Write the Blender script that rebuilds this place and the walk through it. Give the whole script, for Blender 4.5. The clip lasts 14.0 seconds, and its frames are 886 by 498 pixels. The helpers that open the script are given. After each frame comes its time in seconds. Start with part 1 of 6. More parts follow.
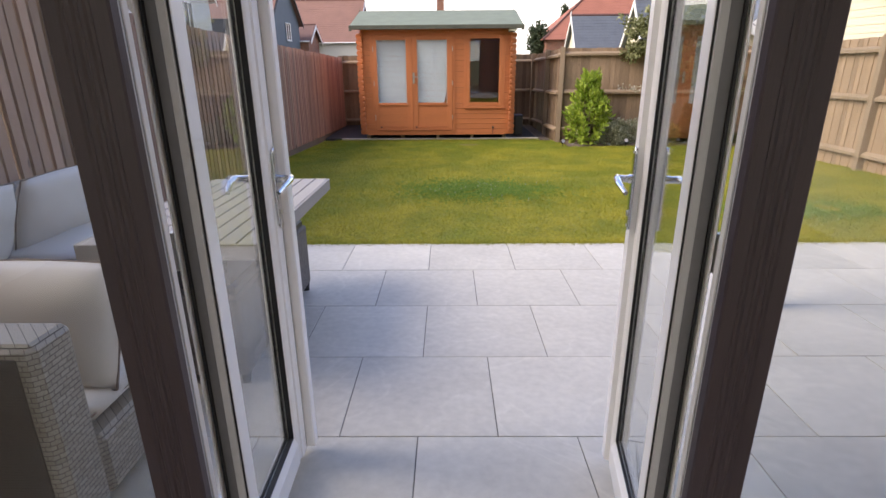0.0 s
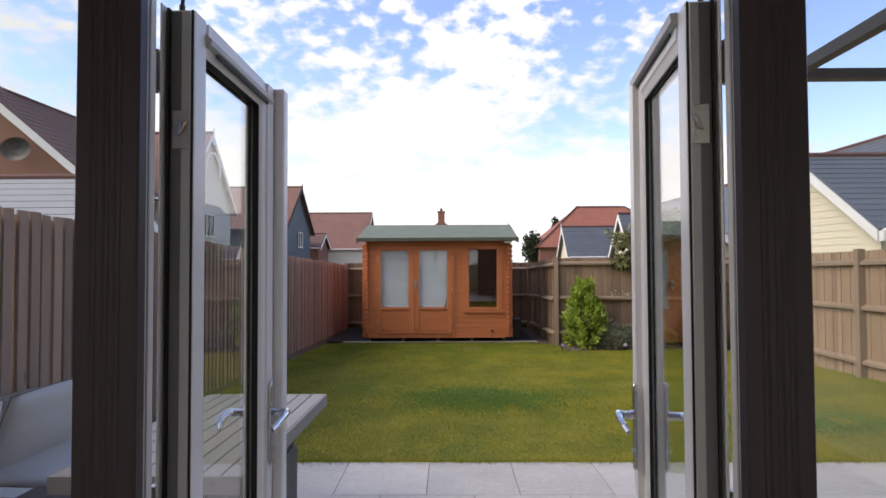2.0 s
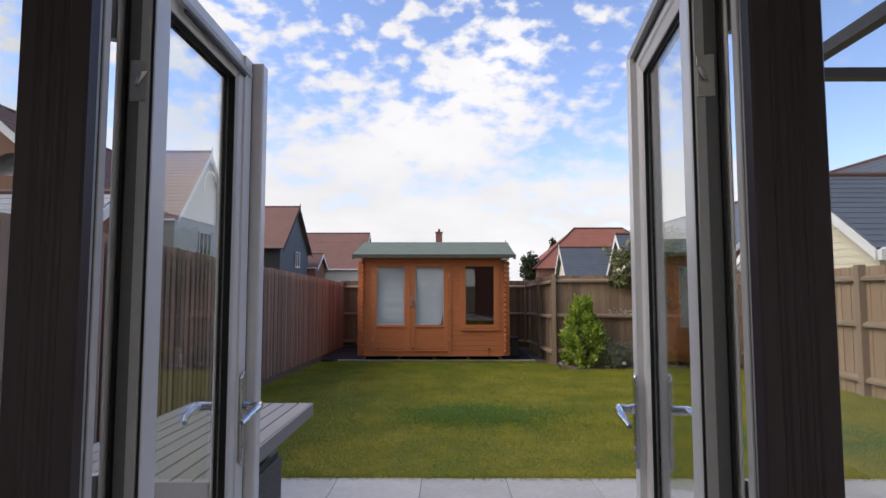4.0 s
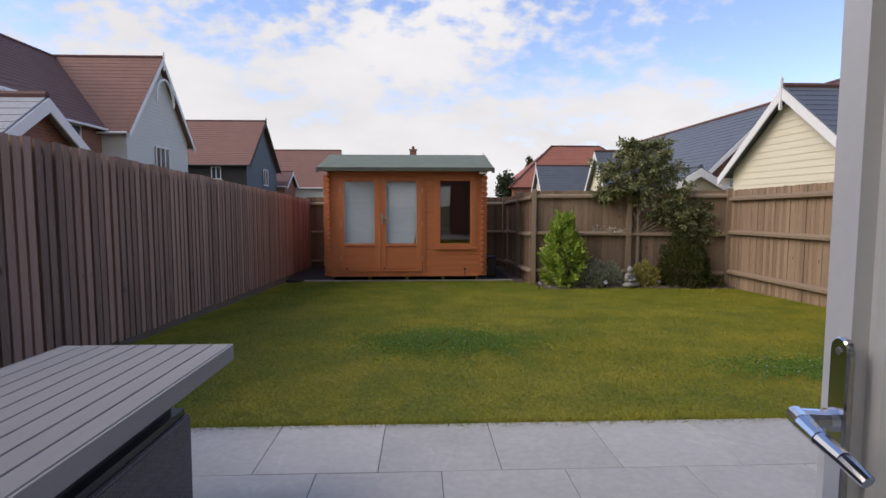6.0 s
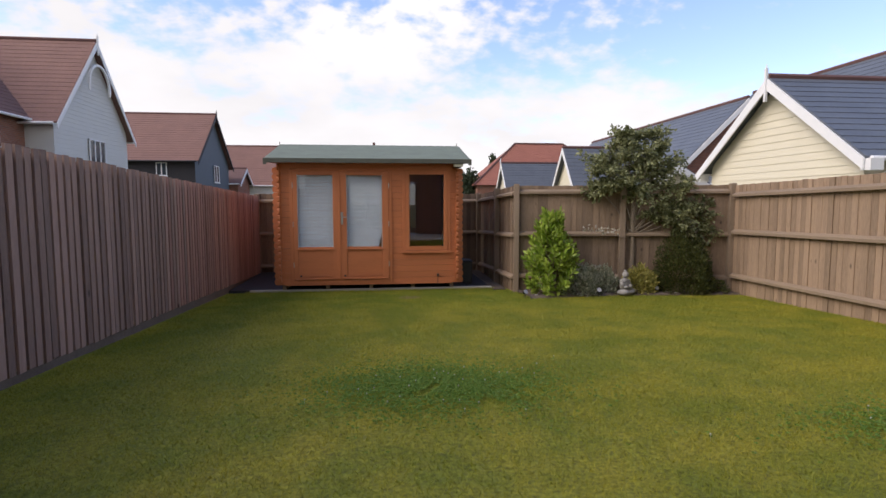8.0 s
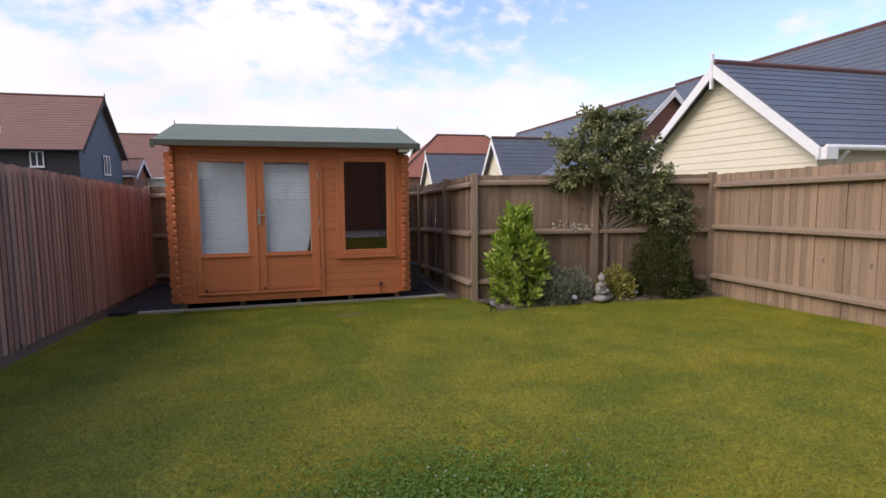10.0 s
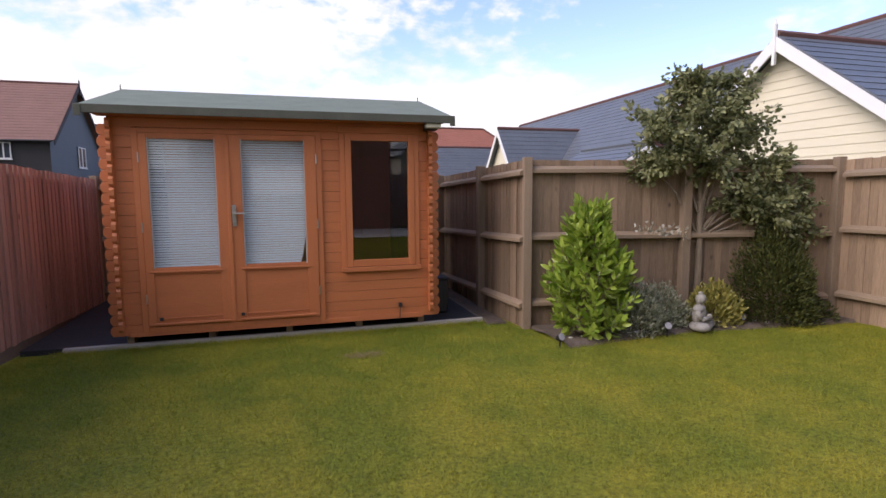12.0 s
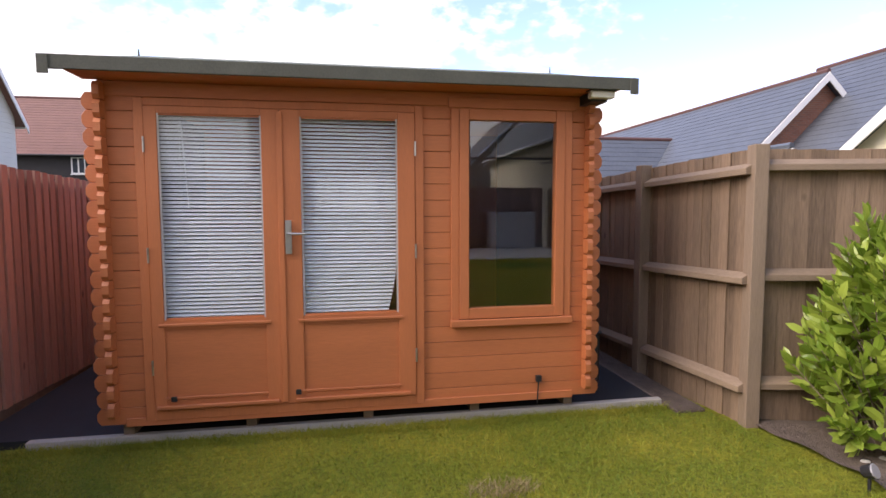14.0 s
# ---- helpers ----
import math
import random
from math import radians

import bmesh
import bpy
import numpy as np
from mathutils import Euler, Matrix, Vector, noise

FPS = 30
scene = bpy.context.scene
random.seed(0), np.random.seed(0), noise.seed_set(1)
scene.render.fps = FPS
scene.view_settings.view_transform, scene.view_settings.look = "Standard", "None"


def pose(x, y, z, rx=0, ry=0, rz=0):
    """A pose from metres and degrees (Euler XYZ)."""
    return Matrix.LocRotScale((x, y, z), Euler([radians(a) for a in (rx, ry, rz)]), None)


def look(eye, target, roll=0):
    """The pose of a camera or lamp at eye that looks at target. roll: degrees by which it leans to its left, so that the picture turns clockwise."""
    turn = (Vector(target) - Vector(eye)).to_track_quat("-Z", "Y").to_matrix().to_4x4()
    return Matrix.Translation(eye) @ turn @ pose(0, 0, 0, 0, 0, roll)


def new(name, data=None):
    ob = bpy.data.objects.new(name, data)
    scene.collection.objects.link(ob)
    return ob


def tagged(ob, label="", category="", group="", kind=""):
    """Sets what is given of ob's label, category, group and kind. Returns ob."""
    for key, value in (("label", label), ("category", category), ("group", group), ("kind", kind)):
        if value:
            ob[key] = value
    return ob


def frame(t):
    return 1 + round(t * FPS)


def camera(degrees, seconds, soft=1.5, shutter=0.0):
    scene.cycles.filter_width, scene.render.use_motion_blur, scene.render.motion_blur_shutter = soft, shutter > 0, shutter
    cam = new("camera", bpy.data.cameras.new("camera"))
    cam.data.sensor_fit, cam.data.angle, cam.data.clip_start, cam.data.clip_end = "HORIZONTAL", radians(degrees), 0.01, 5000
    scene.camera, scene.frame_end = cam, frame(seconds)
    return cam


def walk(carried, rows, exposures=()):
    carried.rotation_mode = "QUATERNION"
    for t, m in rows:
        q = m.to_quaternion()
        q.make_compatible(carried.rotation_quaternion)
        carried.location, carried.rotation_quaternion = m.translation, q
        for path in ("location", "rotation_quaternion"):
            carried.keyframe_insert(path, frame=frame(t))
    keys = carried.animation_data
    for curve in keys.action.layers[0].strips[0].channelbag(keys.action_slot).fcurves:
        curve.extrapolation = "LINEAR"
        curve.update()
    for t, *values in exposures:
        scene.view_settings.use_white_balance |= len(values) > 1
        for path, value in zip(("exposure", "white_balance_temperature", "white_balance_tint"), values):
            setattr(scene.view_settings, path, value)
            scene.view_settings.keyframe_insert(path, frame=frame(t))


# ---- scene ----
cam = camera(79.1, 14.0)
PATH = [
    (0, (0.749, -0.09, 1.322), (0.727, 1.796, 0.657), -0.46),
    (0.5, (0.747, -0.088, 1.348), (0.726, 1.86, 0.897), -0.35),
    (1, (0.752, -0.094, 1.385), (0.732, 1.888, 1.117), -0.3),
    (1.5, (0.745, -0.088, 1.41), (0.726, 1.91, 1.321), -0.37),
    (2, (0.755, -0.095, 1.423), (0.735, 1.904, 1.478), -0.25),
    (4.5, (0.785, 0.108, 1.301), (0.774, 2.103, 1.437), 0.0),
    (5, (0.765, 0.331, 1.292), (0.771, 2.331, 1.325), -0.31),
    (5.5, (0.762, 0.545, 1.246), (0.817, 2.542, 1.144), -0.1),
    (6, (0.821, 0.875, 1.23), (0.902, 2.867, 1.068), 0.0),
    (6.5, (0.827, 1.125, 1.202), (0.915, 3.118, 1.029), -0.2),
    (7, (0.798, 1.503, 1.157), (0.9, 3.496, 0.993), -0.1),
    (7.5, (0.727, 1.859, 1.171), (0.888, 3.848, 1.004), -0.1),
    (8, (0.713, 2.348, 1.207), (0.939, 4.331, 1.039), -0.1),
    (8.5, (0.637, 2.712, 1.252), (0.941, 4.684, 1.082), -0.4),
    (11, (0.515, 5.255, 1.205), (1.093, 7.161, 0.995), -0.3),
    (11.5, (0.523, 5.818, 1.212), (1.075, 7.732, 0.997), -0.3),
    (12, (0.523, 6.363, 1.175), (1.076, 8.276, 0.964), -0.4),
    (12.5, (0.508, 6.948, 1.155), (1.042, 8.869, 0.964), -0.4),
    (13, (0.416, 7.53, 1.098), (0.904, 9.465, 0.936), -0.3),
    (13.5, (0.425, 8.154, 1.115), (0.839, 10.107, 0.950), -0.4),
    (14, (0.378, 8.747, 1.124), (0.724, 10.714, 0.977), -0.2),
]
walk(cam, [(t, look(eye, target, roll)) for t, eye, target, roll in PATH],
     [(0, 1.10, 7400, 13.5), (1, 0.77, 7250, 14.5), (2.2, 0.33, 6950, 13), (4.5, 0.05, 6700, 12), (5.5, -0.03, 6750, 12), (6.5, 0.0, 6800, 13), (8.0, 0.2, 6800, 14), (11.0, 0.24, 6620, 17.5), (12.5, 0.5, 6700, 19), (14.0, 0.84, 6900, 19)])

# ---- world, sun, exposure ----
world = bpy.data.worlds.new("sky")
scene.world = world
world.use_nodes = True
SUN_EL, SUN_AZ = 39.0, 102.0   # height above the horizon; degrees anticlockwise from +y (the sun stands over the west fence)


def build_sky():
    nt = world.node_tree
    nt.nodes.clear()
    N, L = nt.nodes.new, nt.links.new
    out, bg = N("ShaderNodeOutputWorld"), N("ShaderNodeBackground")
    sky = N("ShaderNodeTexSky")
    sky.sky_type = 'NISHITA'
    sky.sun_disc = False
    sky.sun_elevation = radians(SUN_EL)
    sky.sun_rotation = radians(-SUN_AZ)
    sky.air_density, sky.dust_density, sky.ozone_density = 1.0, 0.6, 1.5
    co, sep = N("ShaderNodeTexCoord"), N("ShaderNodeSeparateXYZ")
    L(co.outputs["Generated"], sep.inputs[0])

    def m(op, a, b=None, c=None):
        n = N("ShaderNodeMath")
        n.operation = op
        for i, v in enumerate((a, b, c)):
            if v is None:
                continue
            if isinstance(v, (int, float)):
                n.inputs[i].default_value = v
            else:
                L(v, n.inputs[i])
        return n.outputs[0]
    z = m('ADD', m('MAXIMUM', sep.outputs[2], 0.0), 0.34)
    com = N("ShaderNodeCombineXYZ")
    L(m('DIVIDE', sep.outputs[0], z), com.inputs[0])
    L(m('DIVIDE', sep.outputs[1], z), com.inputs[1])
    big, small, cell = N("ShaderNodeTexNoise"), N("ShaderNodeTexNoise"), N("ShaderNodeTexNoise")
    for n, s, d, r in ((big, 1.15, 5.0, 0.52), (small, 6.0, 5.0, 0.55), (cell, 17.0, 3.0, 0.5)):
        L(com.outputs[0], n.inputs["Vector"])
        n.inputs["Scale"].default_value, n.inputs["Detail"].default_value, n.inputs["Roughness"].default_value = s, d, r
    # cloud cover: thick towards the horizon and the sun's side, broken into small puffs higher up
    low = m('SUBTRACT', 1.0, m('MULTIPLY', sep.outputs[2], 2.5))
    side = m('ADD', m('MULTIPLY', sep.outputs[0], -0.15), m('MULTIPLY', m('MINIMUM', sep.outputs[1], 0.0), -0.35))
    puff = m('MULTIPLY', m('SUBTRACT', cell.outputs[0], 0.5), m('MULTIPLY', m('MAXIMUM', m('SUBTRACT', sep.outputs[2], 0.18), 0.0), 4.2))
    cover = m('ADD', m('ADD', m('ADD', m('MULTIPLY', big.outputs[0], 1.30), m('MULTIPLY', small.outputs[0], 0.55)), puff), m('ADD', m('MULTIPLY', low, 0.36), side))
    ramp = N("ShaderNodeMapRange")
    L(cover, ramp.inputs[0])
    ramp.interpolation_type = 'SMOOTHSTEP'
    ramp.inputs[1].default_value, ramp.inputs[2].default_value = 0.86, 1.10
    tone = N("ShaderNodeMapRange")
    L(big.outputs[0], tone.inputs[0])
    tone.inputs[1].default_value, tone.inputs[2].default_value, tone.inputs[3].default_value, tone.inputs[4].default_value = 0.3, 0.7, 5.0, 6.6
    white = N("ShaderNodeCombineColor")
    L(m('MULTIPLY', tone.outputs[0], 0.965), white.inputs[0])
    L(m('MULTIPLY', tone.outputs[0], 0.985), white.inputs[1])
    L(m('MULTIPLY', tone.outputs[0], 1.03), white.inputs[2])
    bluer = N("ShaderNodeMix")
    bluer.data_type, bluer.blend_type = 'RGBA', 'MULTIPLY'
    bluer.inputs[0].default_value = 1.0
    L(sky.outputs[0], bluer.inputs[6])
    bluer.inputs[7].default_value = (1.46, 1.44, 1.68, 1)
    mix = N("ShaderNodeMix")
    mix.data_type = 'RGBA'
    L(ramp.outputs[0], mix.inputs[0])
    L(bluer.outputs[2], mix.inputs[6])
    L(white.outputs[0], mix.inputs[7])
    L(mix.outputs[2], bg.inputs[0])
    bg.inputs[1].default_value = 0.15
    L(bg.outputs[0], out.inputs[0])


build_sky()
sun_data = bpy.data.lights.new("sun", 'SUN')
sun_data.energy, sun_data.angle, sun_data.color = 2.4, radians(44), (1.0, 0.93, 0.82)
sun = new("sun", sun_data)
_e, _a = radians(SUN_EL), radians(SUN_AZ)
sun.matrix_world = look((-math.sin(_a) * math.cos(_e) * 60, math.cos(_a) * math.cos(_e) * 60, math.sin(_e) * 60), (0, 0, 0))


# ---- materials ----
def mat(name, col, rough=0.7, metal=0.0, vary=0.25, scale=6.0, fine=60.0, bump=0.15, rand=0.0, stretch=(1, 1, 1),
        tint=None, coat=0.0, spec=0.5, bump_dist=0.004):
    """A surface with a large and a fine variation of colour, relief, and a difference from piece to piece (rand)."""
    ma = bpy.data.materials.new(name)
    ma.use_nodes = True
    nt = ma.node_tree
    N, L = nt.nodes.new, nt.links.new
    b = nt.nodes["Principled BSDF"]
    b.inputs["Roughness"].default_value, b.inputs["Metallic"].default_value = rough, metal
    b.inputs["Coat Weight"].default_value = coat
    b.inputs["Specular IOR Level"].default_value = spec
    co, mp = N("ShaderNodeTexCoord"), N("ShaderNodeMapping")
    mp.inputs["Scale"].default_value = stretch
    info = N("ShaderNodeObjectInfo")
    off = N("ShaderNodeVectorMath")
    off.operation = 'SCALE'
    L(info.outputs["Location"], off.inputs[0])
    off.inputs["Scale"].default_value = 1.0
    add = N("ShaderNodeVectorMath")
    L(co.outputs["Object"], add.inputs[0])
    L(off.outputs[0], add.inputs[1])
    L(add.outputs[0], mp.inputs[0])
    n1, n2 = N("ShaderNodeTexNoise"), N("ShaderNodeTexNoise")
    for n, s, d in ((n1, scale, 4.0), (n2, fine, 3.0)):
        L(mp.outputs[0], n.inputs["Vector"])
        n.inputs["Scale"].default_value, n.inputs["Detail"].default_value = s, d
    s = N("ShaderNodeMath")
    s.operation = 'ADD'
    L(n1.outputs[0], s.inputs[0])
    L(n2.outputs[0], s.inputs[1])
    s2 = N("ShaderNodeMath")
    s2.operation = 'MULTIPLY_ADD'
    L(info.outputs["Random"], s2.inputs[0])
    s2.inputs[1].default_value = rand
    L(s.outputs[0], s2.inputs[2])
    mr = N("ShaderNodeMapRange")
    L(s2.outputs[0], mr.inputs[0])
    mr.inputs[1].default_value, mr.inputs[2].default_value = 0.55 + rand * 0.2, 1.45 + rand * 0.8
    mx = N("ShaderNodeMix")
    mx.data_type = 'RGBA'
    t = tint or (1, 1, 1)
    mx.inputs[6].default_value = (*[c * (1 - vary) for c in col], 1)
    mx.inputs[7].default_value = (*[min(1, c * (1 + vary) * k) for c, k in zip(col, t)], 1)
    L(mr.outputs[0], mx.inputs[0])
    L(mx.outputs[2], b.inputs["Base Color"])
    if bump:
        bp = N("ShaderNodeBump")
        bp.inputs["Strength"].default_value, bp.inputs["Distance"].default_value = bump, bump_dist
        L(s.outputs[0], bp.inputs["Height"])
        L(bp.outputs[0], b.inputs["Normal"])
    return ma


def glass(name, base=0.05, tintc=(0.97, 0.985, 0.975)):
    """Clear glazing: lets the view through and mirrors more the more it is seen along its face."""
    ma = bpy.data.materials.new(name)
    ma.use_nodes = True
    nt = ma.node_tree
    nt.nodes.clear()
    N, L = nt.nodes.new, nt.links.new
    out, mix, tr, gl, lw = N("ShaderNodeOutputMaterial"), N("ShaderNodeMixShader"), N("ShaderNodeBsdfTransparent"), N("ShaderNodeBsdfGlossy"), N("ShaderNodeLayerWeight")
    pw, ma_ = N("ShaderNodeMath"), N("ShaderNodeMath")
    pw.operation, pw.inputs[1].default_value = 'POWER', 4.0
    ma_.operation, ma_.inputs[1].default_value, ma_.inputs[2].default_value = 'MULTIPLY_ADD', 0.8, base
    lw.inputs["Blend"].default_value = 0.5
    L(lw.outputs["Facing"], pw.inputs[0])
    L(pw.outputs[0], ma_.inputs[0])
    tr.inputs[0].default_value = (*tintc, 1)
    gl.inputs["Roughness"].default_value = 0.0
    L(ma_.outputs[0], mix.inputs[0])
    L(tr.outputs[0], mix.inputs[1])
    L(gl.outputs[0], mix.inputs[2])
    L(mix.outputs[0], out.inputs[0])
    return ma


def woven(name, col, dark, sx=0.02, sz=0.012):
    """Flat synthetic rattan: strands over and under, as a checker of relief."""
    ma = mat(name, col, 0.6, vary=0.2, fine=40, bump=0.0)
    nt = ma.node_tree
    N, L = nt.nodes.new, nt.links.new
    b = nt.nodes["Principled BSDF"]
    co, mp, ck = N("ShaderNodeTexCoord"), N("ShaderNodeMapping"), N("ShaderNodeTexBrick")
    sep, com, ad = N("ShaderNodeSeparateXYZ"), N("ShaderNodeCombineXYZ"), N("ShaderNodeMath")
    L(co.outputs["Object"], sep.inputs[0])
    L(sep.outputs[0], ad.inputs[0])
    L(sep.outputs[1], ad.inputs[1])
    L(ad.outputs[0], com.inputs[0])
    L(sep.outputs[2], com.inputs[1])
    L(com.outputs[0], ck.inputs["Vector"])
    ck.inputs["Scale"].default_value = 1.0
    ck.inputs["Brick Width"].default_value, ck.inputs["Row Height"].default_value = sx, sz
    ck.inputs["Mortar Size"].default_value = 0.0014
    ck.inputs["Mortar Smooth"].default_value = 0.6
    ck.inputs["Color1"].default_value = (*col, 1)
    ck.inputs["Color2"].default_value = (*[c * 0.75 for c in col], 1)
    ck.inputs["Mortar"].default_value = (*dark, 1)
    L(ck.outputs["Color"], b.inputs["Base Color"])
    bp = N("ShaderNodeBump")
    bp.inputs["Distance"].default_value, bp.inputs["Strength"].default_value = 0.004, 0.9
    bp.invert = True
    L(ck.outputs["Fac"], bp.inputs["Height"])
    L(bp.outputs[0], b.inputs["Normal"])
    return ma


def bricks(name, c1, c2, mortar):
    ma = mat(name, c1, 0.85)
    nt = ma.node_tree
    N, L = nt.nodes.new, nt.links.new
    b = nt.nodes["Principled BSDF"]
    co, ck = N("ShaderNodeTexCoord"), N("ShaderNodeTexBrick")
    sep, com, ad = N("ShaderNodeSeparateXYZ"), N("ShaderNodeCombineXYZ"), N("ShaderNodeMath")
    L(co.outputs["Object"], sep.inputs[0])
    L(sep.outputs[0], ad.inputs[0])
    L(sep.outputs[1], ad.inputs[1])
    L(ad.outputs[0], com.inputs[0])
    L(sep.outputs[2], com.inputs[1])
    L(com.outputs[0], ck.inputs["Vector"])
    ck.inputs["Scale"].default_value = 1.0
    ck.inputs["Brick Width"].default_value, ck.inputs["Row Height"].default_value, ck.inputs["Mortar Size"].default_value = 0.225, 0.075, 0.008
    for k, c in (("Color1", c1), ("Color2", c2), ("Mortar", mortar)):
        ck.inputs[k].default_value = (*c, 1)
    L(ck.outputs["Color"], b.inputs["Base Color"])
    return ma


def knots(ma, scale=3.2, size=0.085, dark=0.35):
    """Scattered dark knots with a soft ring, drawn out along the grain."""
    nt = ma.node_tree
    N, L = nt.nodes.new, nt.links.new
    b = nt.nodes["Principled BSDF"]
    src = b.inputs["Base Color"].links[0].from_socket
    co, info, add, mp, vo, mr, mx = N("ShaderNodeTexCoord"), N("ShaderNodeObjectInfo"), N("ShaderNodeVectorMath"), N("ShaderNodeMapping"), N("ShaderNodeTexVoronoi"), N("ShaderNodeMapRange"), N("ShaderNodeMix")
    L(co.outputs["Object"], add.inputs[0])
    L(info.outputs["Location"], add.inputs[1])
    L(add.outputs[0], mp.inputs[0])
    mp.inputs["Scale"].default_value = (1.0, 0.3, 0.55)
    L(mp.outputs[0], vo.inputs["Vector"])
    vo.inputs["Scale"].default_value = scale
    L(vo.outputs["Distance"], mr.inputs[0])
    mr.inputs[1].default_value, mr.inputs[2].default_value, mr.inputs[3].default_value, mr.inputs[4].default_value = size * 0.35, size, dark, 1.0
    mx.data_type, mx.blend_type = 'RGBA', 'MULTIPLY'
    mx.inputs[0].default_value = 1.0
    L(src, mx.inputs[6])
    L(mr.outputs[0], mx.inputs[7])
    L(mx.outputs[2], b.inputs["Base Color"])
    return ma


def veins(ma, scale=1.1, width=0.014, lift=1.07):
    """Thin wandering pale veins, as in riven stone."""
    nt = ma.node_tree
    N, L = nt.nodes.new, nt.links.new
    b = nt.nodes["Principled BSDF"]
    src = b.inputs["Base Color"].links[0].from_socket
    co, info, add, no, sub, ab, mr, mx = N("ShaderNodeTexCoord"), N("ShaderNodeObjectInfo"), N("ShaderNodeVectorMath"), N("ShaderNodeTexNoise"), N("ShaderNodeMath"), N("ShaderNodeMath"), N("ShaderNodeMapRange"), N("ShaderNodeMix")
    L(co.outputs["Object"], add.inputs[0])
    L(info.outputs["Location"], add.inputs[1])
    L(add.outputs[0], no.inputs["Vector"])
    no.inputs["Scale"].default_value, no.inputs["Detail"].default_value, no.inputs["Distortion"].default_value = scale, 5.0, 1.2
    sub.operation, ab.operation = 'SUBTRACT', 'ABSOLUTE'
    L(no.outputs[0], sub.inputs[0])
    sub.inputs[1].default_value = 0.5
    L(sub.outputs[0], ab.inputs[0])
    L(ab.outputs[0], mr.inputs[0])
    mr.inputs[1].default_value, mr.inputs[2].default_value, mr.inputs[3].default_value, mr.inputs[4].default_value = 0.0, width, lift, 1.0
    mx.data_type, mx.blend_type = 'RGBA', 'MULTIPLY'
    mx.inputs[0].default_value = 1.0
    L(src, mx.inputs[6])
    L(mr.outputs[0], mx.inputs[7])
    L(mx.outputs[2], b.inputs["Base Color"])
    return ma


SHED = mat("orange_wood_stain", (0.482, 0.155, 0.055), 0.55, vary=0.16, scale=3, fine=40, bump=0.25, rand=0.35, stretch=(0.4, 1, 4))
SHED_V = mat("orange_wood_stain_upright", (0.482, 0.155, 0.055), 0.55, vary=0.14, scale=3, fine=40, bump=0.2, rand=0.2, stretch=(4, 1, 0.4))
# near-black: the dimness inside the summer house is put into this colour
SHED_DIM = mat("shade_coloured_shed_lining", (0.035, 0.022, 0.015), 0.85)
SPIKE_LENS = mat("dull_solar_lamp_lens", (0.30, 0.29, 0.30), 0.3, vary=0.1)
DULL_STONE = mat("dull_stone_render", (0.27, 0.24, 0.20), 0.85, vary=0.15, scale=2, fine=60, bump=0.3)
FELT = mat("green_roof_felt", (0.155, 0.185, 0.145), 0.95, vary=0.2, scale=4, fine=300, bump=0.5)
FASCIA = mat("grey_green_fascia", (0.085, 0.088, 0.068), 0.8, vary=0.25, scale=5, fine=90, bump=0.3)
FENCE_RED = mat("red_brown_stained_fence_board", (0.36, 0.195, 0.150), 0.85, vary=0.38, scale=2.2, fine=24, bump=0.5, rand=0.9, stretch=(5, 5, 0.5), bump_dist=0.006)
FENCE_DARK = mat("weathered_brown_fence_board", (0.315, 0.203, 0.157), 0.85, vary=0.42, scale=2.2, fine=24, bump=0.5, rand=1.0, stretch=(5, 5, 0.5), tint=(1, 1.0, 1.02), bump_dist=0.006)
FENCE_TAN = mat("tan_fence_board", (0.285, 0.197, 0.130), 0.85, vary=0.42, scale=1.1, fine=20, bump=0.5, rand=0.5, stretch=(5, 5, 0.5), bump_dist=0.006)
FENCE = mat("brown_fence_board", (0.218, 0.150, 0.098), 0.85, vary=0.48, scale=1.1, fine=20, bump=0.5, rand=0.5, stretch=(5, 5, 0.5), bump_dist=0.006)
RAIL = mat("brown_fence_rail", (0.258, 0.188, 0.126), 0.85, vary=0.25, scale=3, fine=40, bump=0.4, rand=0.4, stretch=(0.6, 0.6, 4))
POST = mat("brown_fence_post", (0.235, 0.172, 0.119), 0.85, vary=0.25, scale=3, fine=40, bump=0.4, rand=0.4, stretch=(4, 4, 0.5))
PAVER = mat("pale_grey_porcelain_paver", (0.495, 0.472, 0.420), 0.6, vary=0.19, scale=2.6, fine=26, bump=0.14, rand=0.45)
JOINT = mat("dark_grout", (0.16, 0.15, 0.14), 0.95, vary=0.2)
SOIL = mat("dark_bed_soil", (0.12, 0.09, 0.068), 0.95, vary=0.5, scale=9, fine=70, bump=1.0, bump_dist=0.02)
MEMBRANE = mat("black_weed_membrane", (0.022, 0.022, 0.024), 0.75, vary=0.3, scale=6, fine=200, bump=0.4)
CONCRETE = mat("grey_edging", (0.41, 0.38, 0.33), 0.9, vary=0.2, scale=6, fine=80, bump=0.3)
GRAVEL_B = mat("dull_brown_gravel_board", (0.15, 0.115, 0.09), 0.9, vary=0.3, scale=3, fine=40, bump=0.4)
GROUND = mat("rough_ground", (0.10, 0.11, 0.05), 0.95, vary=0.3, scale=0.3, fine=4)
UPVC = mat("white_upvc", (0.84, 0.83, 0.82), 0.32, vary=0.035, scale=4, fine=50, bump=0.02, coat=0.1)
UPVC_G = mat("grey_upvc_rebate", (0.50, 0.50, 0.50), 0.4, vary=0.06, scale=4, bump=0.02)
UPVC_D = mat("dull_dark_grey_groove", (0.16, 0.16, 0.165), 0.5, vary=0.1, scale=4, bump=0.02)
GASKET = mat("black_rubber_gasket", (0.012, 0.012, 0.013), 0.6, vary=0.1)
